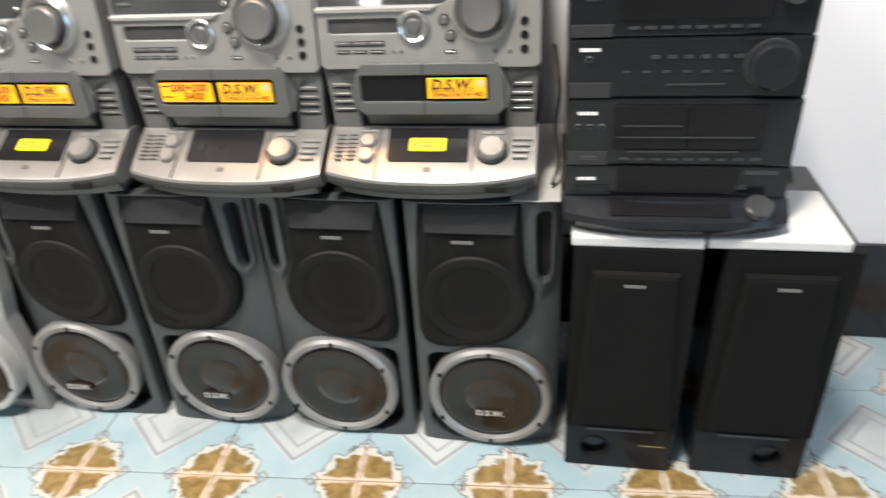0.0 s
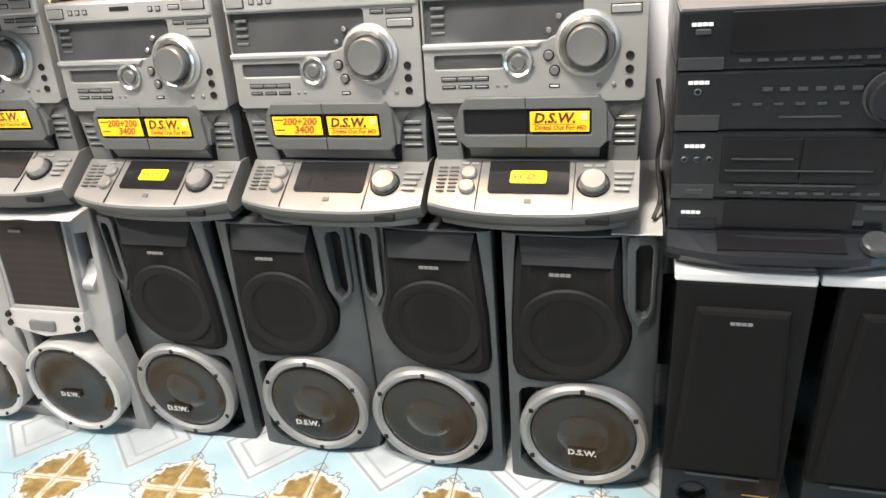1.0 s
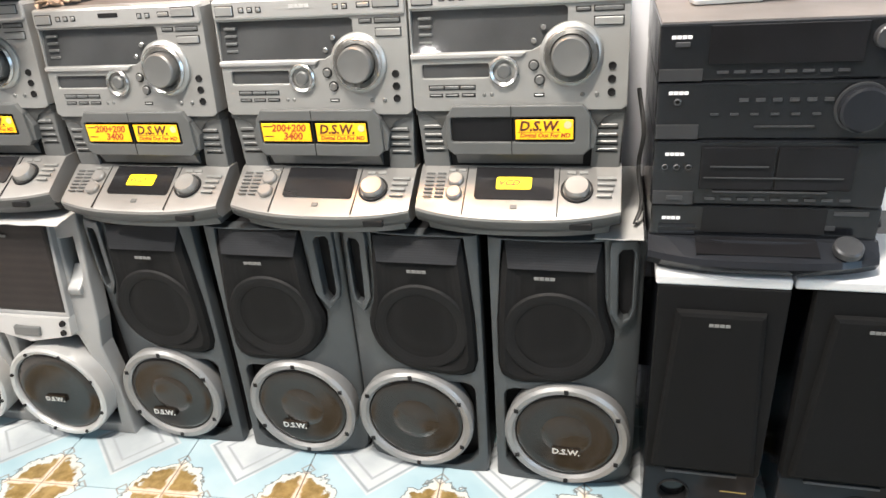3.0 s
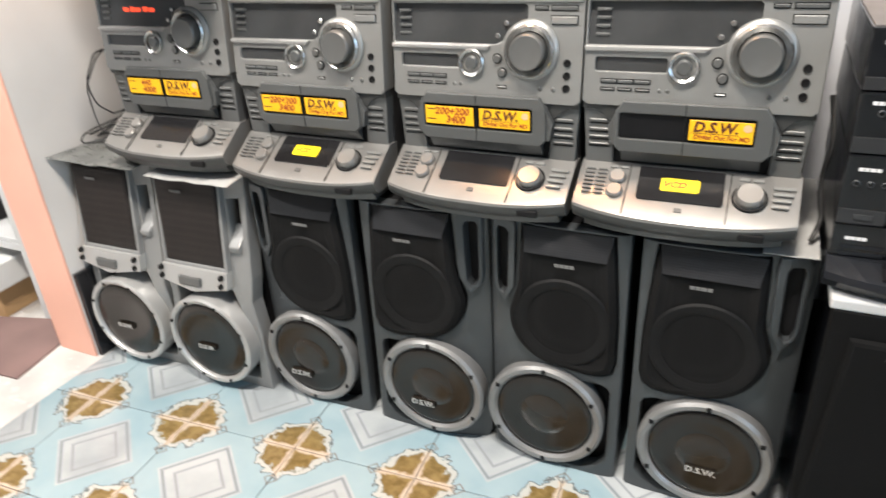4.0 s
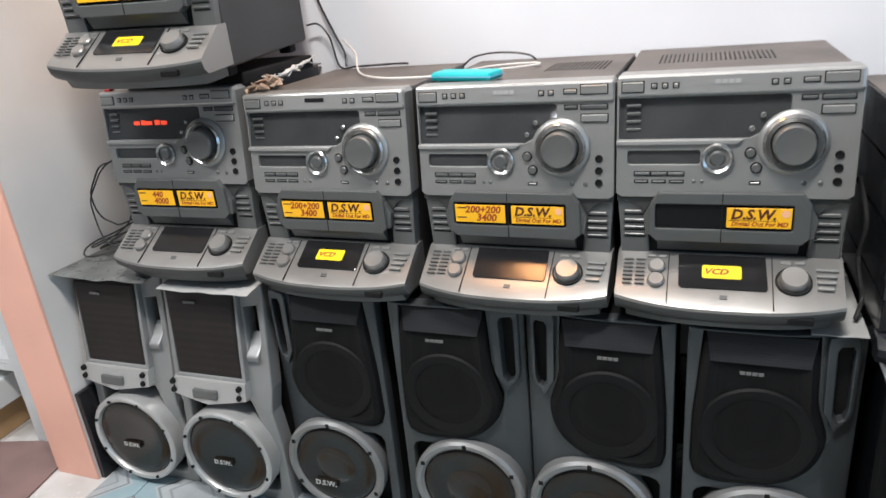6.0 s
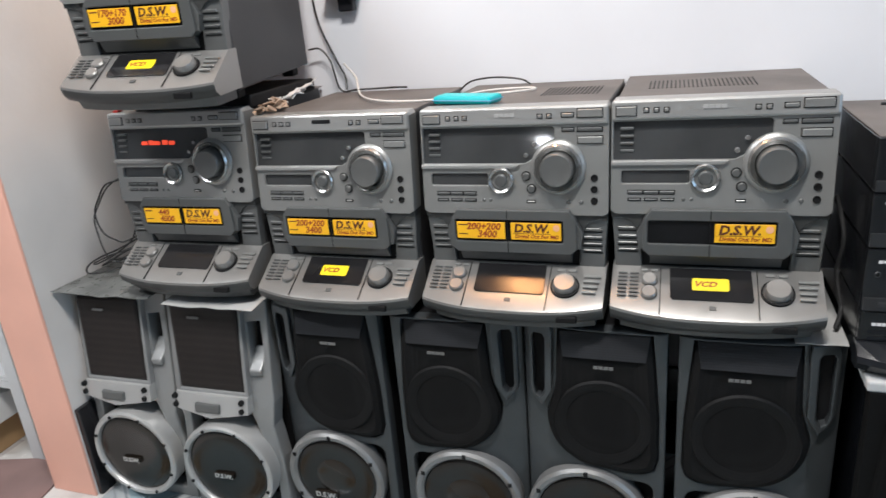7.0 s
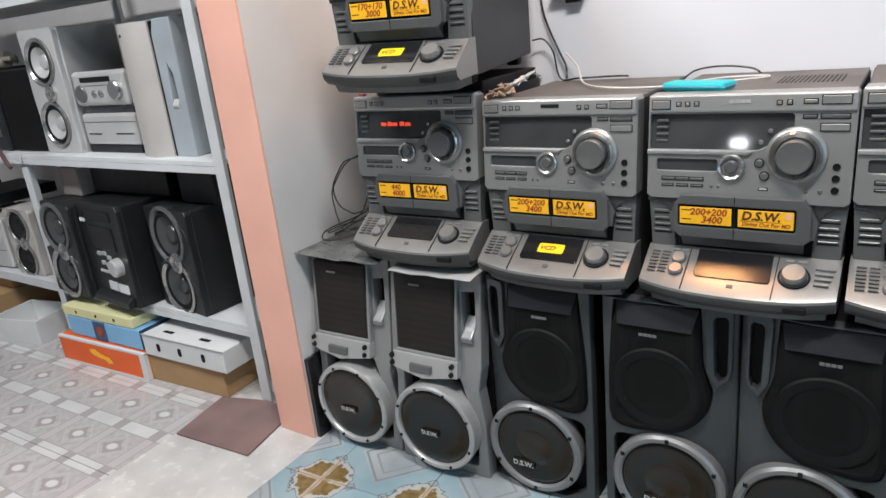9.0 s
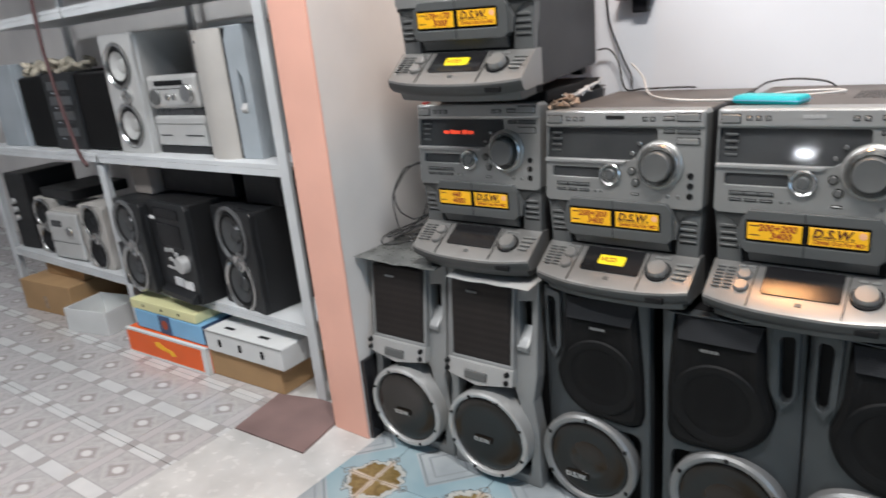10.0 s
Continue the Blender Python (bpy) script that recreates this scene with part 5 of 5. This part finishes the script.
# open white bin
b = thing("white_bin", pose(-2.71, 0.758, 0, 0, 0, 12), "open white box standing on the tiled floor", "box")
part("bottom", box(-0.105, 0.105, 0.003, 0.16, 0, 0.004), CARTON_WHITE, b)
for nm, x0, x1, y0, y1 in (("side", -0.108, 0.108, 0.0, 0.004), ("side", -0.108, 0.108, 0.158, 0.162), ("side", -0.108, -0.104, 0.0041, 0.1579), ("side", 0.104, 0.108, 0.0041, 0.1579)):
    part(nm, box(x0, x1, y0, y1, 0.0, 0.088, 0.001), CARTON_WHITE, b)
u, w, d, h = carton("brown_carton", -3.25, -2.905, 0.785, 1.05, 0, 0.125, CARTON, "brown cardboard box with dark tape mark", 6)
part("tape", box(-0.02, 0.0, -0.0012, 0.001, 0.02, 0.07), BROWN_JUNK, u)
carton("brown_carton", -3.20, -2.93, 0.87, 1.08, 0.126, 0.175, CARTON, "flat brown cardboard box on a larger carton", 4)
# mat on the threshold
mt = bmesh.new()
vs = [mt.verts.new((x, y, 0.0005)) for x, y in ((-1.678, 0.630), (-1.436, 0.644), (-1.459, 0.761), (-1.475, 0.84), (-1.583, 0.838), (-1.712, 0.802))]
top = mt.faces.new(vs)
ex = bmesh.ops.extrude_face_region(mt, geom=[top])
for v in [g_ for g_ in ex["geom"] if isinstance(g_, bmesh.types.BMVert)]:
    v.co.z = 0.005
bmesh.ops.recalc_face_normals(mt, faces=mt.faces[:])
tagged(part("floor_mat", mt, MAT), "thin brown mat lying on the threshold", "mat")

# ---- small things on and round the stereos ----
TOPZ = 0.7622
ph = thing("teal_phone", pose(-0.520, 0.936, TOPZ, 0, 0, -14), "teal plastic handset lying on a stereo", "gadget")
part("shell", box(-0.052, 0.052, -0.020, 0.020, 0.0, 0.013, 0.005), TEAL, ph)
part("seam", box(-0.0525, 0.0525, -0.0204, 0.0204, 0.0055, 0.0068, 0.0002), CARTON_BLUE, ph)
tagged(part("white_cable", tube([(-0.832, 1.150, 0.815), (-0.800, 1.130, 0.790), (-0.755, 1.05, TOPZ + 0.004), (-0.68, 0.972, TOPZ + 0.003), (-0.60, 0.957, TOPZ + 0.003), (-0.565, 0.980, TOPZ + 0.003), (-0.51, 1.05, TOPZ + 0.003), (-0.45, 1.062, TOPZ + 0.003), (-0.438, 1.04, TOPZ + 0.003), (-0.48, 1.01, TOPZ + 0.003), (-0.55, 0.975, TOPZ + 0.003)], 0.0020), CABLE_WHT), "thin white cable looping over the stereos", "cable")
tagged(part("black_cable", tube([(-0.905, 1.158, 1.25), (-0.896, 1.160, 1.05), (-0.889, 1.162, 0.954), (-0.880, 1.160, 0.891), (-0.853, 1.158, 0.826), (-0.835, 1.155, 0.79), (-0.83, 1.145, TOPZ + 0.004)], 0.0021), CABLE_BLK), "black cable hanging down the white wall", "cable")
tagged(part("black_cable", tube([(-0.905, 1.150, 0.845), (-0.88, 1.150, 0.845), (-0.86, 1.150, 0.82), (-0.845, 1.148, TOPZ + 0.004), (-0.80, 1.135, TOPZ + 0.004), (-0.73, 1.145, TOPZ + 0.004), (-0.70, 1.138, TOPZ + 0.004)], 0.0018), CABLE_BLK), "black cable lying behind the stereos", "cable")
tagged(part("black_cable", tube([(-0.60, 1.150, TOPZ - 0.008), (-0.575, 1.148, TOPZ + 0.008), (-0.53, 1.148, TOPZ + 0.013), (-0.48, 1.148, TOPZ + 0.007), (-0.46, 1.150, TOPZ - 0.008)], 0.0017), CABLE_BLK), "black cable arching behind the stereos", "cable")
# crumpled tape at the edge of the stacked stereo
random.seed(3)
jk = bmesh.new()
for i in range(16):
    t = i / 15
    add(jk, moved(box(-0.009, 0.009, -0.006, 0.006, -0.0012, 0.0012), pose(-0.858 + random.uniform(-.010, .012), 0.885 + 0.07 * t, TOPZ + 0.005 + random.uniform(0, .009), random.uniform(-50, 50), random.uniform(-50, 50), random.uniform(0, 180))))
tagged(part("crumpled_tape", jk, BROWN_JUNK), "crumpled brown tape between the stacked stereos", "tape", kind="stuff")
foil = bmesh.new()
for i in range(14):
    t = i / 13
    add(foil, moved(box(-0.014, 0.014, -0.004, 0.004, -0.0008, 0.0008), pose(-0.868 - 0.016 * t + random.uniform(-.004, .004), 0.94 + 0.17 * t, TOPZ + 0.008 + 0.014 * t + random.uniform(0, .004), random.uniform(-35, 35), random.uniform(-35, 35), random.uniform(60, 110))))
tagged(part("crumpled_foil", foil, FOAM), "crumpled white plastic beside the stacked stereo", "wrapping", kind="stuff")
# red tag on the strip between the stacked stereos
tagged(part("red_tag", box(-1.158, -1.146, 0.876, 0.888, UZ + 0.3230, UZ + 0.3300, 0.001), surface("red_plastic", (0.45, 0.02, 0.015), 0.4)), "small red plastic tag under the stacked stereo", "tag")
# bracket on the wall
bk = thing("wall_bracket", pose(-0.825, WY, 0.936), "small dark metal bracket on the white wall", "bracket")
part("ledge", box(-0.036, 0.036, -0.030, -0.0005, 0.0, 0.010, 0.002), RACKBTN, bk)
part("stub", box(-0.006, 0.026, -0.018, -0.0005, -0.026, -0.0002, 0.003), SKIRT, bk)
# adapter on the deck stack
ad = thing("power_adapter", pose(0.085, 0.95, 0.7225, 0, 0, 8), "white power adapter lying on the black tuner", "adapter")
part("body", box(-0.028, 0.060, -0.016, 0.016, 0.0, 0.026, 0.006), CARTON_WHITE, ad)
part("pin", moved(lathe([(0, 0), (0.0022, 0), (0.0022, 0.016), (0, 0.016)], 0, 0, 10), pose(-0.044, 0, 0.018, 0, 0, -90)), RACKBTN, ad)
part("plug", box(0.060, 0.10, -0.012, 0.012, 0.003, 0.022, 0.004), CARTON_WHITE, ad)
# cable bundle in the corner
CORNER = "cables in the corner"
for pts, r, label in (
    ([(-1.19, 0.93, 0.650), (-1.214, 0.90, 0.646), (-1.244, 0.90, 0.636), (-1.267, 0.90, 0.610), (-1.284, 0.90, 0.584), (-1.284, 0.90, 0.558), (-1.273, 0.90, 0.537), (-1.252, 0.90, 0.527), (-1.227, 0.90, 0.524), (-1.19, 0.93, 0.54)], 0.0017, "grey cable looping out beside a stereo"),
    ([(-1.19, 0.94, 0.655), (-1.216, 0.912, 0.648), (-1.250, 0.908, 0.628), (-1.276, 0.905, 0.596), (-1.290, 0.90, 0.570), (-1.286, 0.895, 0.540), (-1.270, 0.885, 0.510), (-1.250, 0.88, 0.49), (-1.20, 0.90, 0.478)], 0.0015, "thin grey cable looping beside a stereo"),
    ([(-1.19, 0.95, 0.545), (-1.225, 0.93, 0.520), (-1.268, 0.92, 0.500), (-1.310, 0.905, 0.484), (-1.322, 0.885, 0.474), (-1.308, 0.868, 0.466), (-1.275, 0.872, 0.468), (-1.235, 0.90, 0.474), (-1.19, 0.93, 0.49)], 0.0017, "tangled grey cable lying in the corner"),
    ([(-1.18, 0.96, 0.53), (-1.222, 0.95, 0.515), (-1.265, 0.95, 0.492), (-1.312, 0.935, 0.478), (-1.326, 0.905, 0.472), (-1.300, 0.89, 0.478), (-1.262, 0.905, 0.496), (-1.225, 0.915, 0.522), (-1.205, 0.92, 0.560), (-1.19, 0.93, 0.575)], 0.0015, "tangled grey cable lying in the corner"),
    ([(-1.18, 0.92, 0.500), (-1.22, 0.905, 0.508), (-1.262, 0.895, 0.488), (-1.300, 0.90, 0.470), (-1.310, 0.93, 0.466), (-1.27, 0.95, 0.470), (-1.20, 0.95, 0.478)], 0.0024, "tangled black cable lying in the corner"),
):
    tagged(part("loose_cable", tube(pts, r), CABLE_BLK), label, "cable", CORNER)
# paper and plastic sheets over the speakers
def sheet(name, x0, x1, y0, y1, z, material, label, amp=0.003, seed=0, droop=0.0, rz=0.0):
    bm = bmesh.new()
    n, q = 22, 10
    g_ = [[None] * (q + 1) for _ in range(n + 1)]
    for i in range(n + 1):
        for j in range(q + 1):
            x, y = x0 + (x1 - x0) * i / n, y0 + (y1 - y0) * j / q
            w = noise.noise(Vector((x * 22 + seed, y * 22, seed)))
            zz = z + amp * (0.5 + 0.5 * w) - droop * max(0.0, 1 - j / 3) ** 2 * (0.6 + 0.5 * noise.noise(Vector((x * 16, seed, 3.1))))
            g_[i][j] = bm.verts.new((x, y + 0.004 * noise.noise(Vector((x * 30, 5.0 + seed, 0))), zz))
    for i in range(n):
        for j in range(q):
            bm.faces.new((g_[i][j], g_[i + 1][j], g_[i + 1][j + 1], g_[i][j + 1]))
    ex = bmesh.ops.extrude_face_region(bm, geom=bm.faces[:])
    for v in [e for e in ex["geom"] if isinstance(e, bmesh.types.BMVert)]:
        v.co.z += 0.0012
    bmesh.ops.recalc_face_normals(bm, faces=bm.faces[:])
    return tagged(part(name, bm, material), label, "sheet")


PLASTIC = surface("dusty_plastic_sheet", (0.13, 0.135, 0.13), 0.3, 0.0, 0.3, 25, 100, 0.2)
sheet("plastic_sheet", -1.336, -1.11, 0.80, 1.14, 0.4485, PLASTIC, "dusty grey plastic sheet on a silver speaker", 0.006, 1)
sheet("paper_sheet", -1.075, -0.885, 0.795, 0.95, 0.4482, PAPER, "grey paper sheet between speaker and stereo", 0.002, 2, 0.006)
sheet("paper_sheet", -0.05, 0.014, 0.825, 1.10, 0.4445, PAPER, "grey paper sheet under a stereo corner", 0.002, 4, 0.003)
pc = tube([(0.000, 0.93, 0.62), (0.008, 0.90, 0.57), (0.004, 0.90, 0.52), (0.010, 0.88, 0.475), (0.002, 0.86, 0.452)], 0.003)
tagged(part("black_cable", pc, CABLE_BLK), "black cable hanging beside a stereo", "cable")
tagged(part("black_cable", tube([(0.287, 1.02, 0.60), (0.300, 0.98, 0.58), (0.306, 0.95, 0.52), (0.312, 0.93, 0.47), (0.325, 0.93, 0.427)], 0.003), CABLE_BLK), "black cable hanging behind the deck stack", "cable")

# ---- floor tiles, one by one ----
def tile_mesh(x0, x1, y0, y1, gap, soft=0.0008):
    """A tile with softened upper edges; its sides reach into the bed."""
    bm = bmesh.new()
    rows = []
    for inset, z in ((gap / 2, -0.004), (gap / 2, -soft), (gap / 2 + soft, 0.0)):
        a, b, c, d = x0 + inset, x1 - inset, y0 + inset, y1 - inset
        rows.append([bm.verts.new(v) for v in ((a, c, z), (b, c, z), (b, d, z), (a, d, z))])
    for lo, hi in zip(rows, rows[1:]):
        for k in range(4):
            bm.faces.new((lo[k - 1], lo[k], hi[k], hi[k - 1]))
    bm.faces.new(rows[-1])
    bmesh.ops.recalc_face_normals(bm, faces=bm.faces[:])
    return bm


def lay_tiles(floor, material, anchor, turn, step, cell, rect, near, gap, seed):
    """Tiles on a turned grid, cut along rect; those outside near are joined into one field."""
    rnd = random.Random(seed)
    base = tile_mesh(*cell, gap)
    shared = bpy.data.meshes.new("tile")
    base.to_mesh(shared)
    shared.materials.append(material)
    field = bmesh.new()
    grid = pose(anchor[0], anchor[1], 0, 0, 0, turn)
    reach = int(8 / min(step))
    sides = [((rect[0], 0, 0), (-1, 0, 0)), ((rect[1], 0, 0), (1, 0, 0)), ((0, rect[2], 0), (0, -1, 0)), ((0, rect[3], 0), (0, 1, 0))]
    corners = [(cell[a], cell[b]) for a in (0, 1) for b in (2, 3)]
    for i in range(-reach, reach):
        for j in range(-reach, reach):
            m = grid @ pose(i * step[0], j * step[1], 0)
            pts = [m @ Vector((x, y, 0)) for x, y in corners]
            xs, ys = [p.x for p in pts], [p.y for p in pts]
            if max(xs) < rect[0] or min(xs) > rect[1] or max(ys) < rect[2] or min(ys) > rect[3]:
                continue
            inside = min(xs) > rect[0] and max(xs) < rect[1] and min(ys) > rect[2] and max(ys) < rect[3]
            me = shared
            if not inside:
                bm = base.copy()
                inv = m.inverted()
                for co, no in sides:
                    bmesh.ops.bisect_plane(bm, geom=bm.verts[:] + bm.edges[:] + bm.faces[:], plane_co=inv @ Vector(co), plane_no=inv.to_3x3() @ Vector(no), clear_outer=True)
                if not bm.faces or sum(f.calc_area() for f in bm.faces) < 1e-4:
                    bm.free()
                    continue
                me = bpy.data.meshes.new("tile")
                bm.to_mesh(me)
                bm.free()
                me.materials.append(material)
            if max(xs) > near[0] and min(xs) < near[1] and max(ys) > near[2] and min(ys) < near[3]:
                ob = new("tile", me)
                ob.parent = floor
                ob.matrix_basis = m @ pose(0, 0, rnd.uniform(-0.0002, 0.0002), rnd.uniform(-0.05, 0.05), rnd.uniform(-0.05, 0.05), 0)
            else:
                n = len(field.verts)
                field.from_mesh(me)
                field.verts.ensure_lookup_table()
                for v in field.verts[n:]:
                    v.co.x += i * step[0]
                    v.co.y += j * step[1]
    base.free()
    if field.verts:
        ob = tagged(part("tile_field", field, material, floor), kind="stuff")
        ob.matrix_basis = grid
    else:
        field.free()


lay_tiles(fl, BLUE_TILE, (0.076, 0.624), 3.6, (BLUE_PITCH, BLUE_PITCH), (-BLUE_PITCH / 2, BLUE_PITCH / 2, -BLUE_PITCH / 2, BLUE_PITCH / 2), (-1.325, 2.6, -4.5, WY), (-1.4, 1.5, -0.6, 1.2), 0.0016, 3)
lay_tiles(fg, GREY_TILE, (-1.86, 0.447), 1.8, (2 * GREY_PITCH[0], 2 * GREY_PITCH[1]), (-0.108 * GREY_PITCH[0], 1.892 * GREY_PITCH[0], 0.0, 2 * GREY_PITCH[1]), (-5.2, -1.685, -4.5, LEFT_WY), (-4.6, -1.6, -1.6, 1.4), 0.0016, 4)
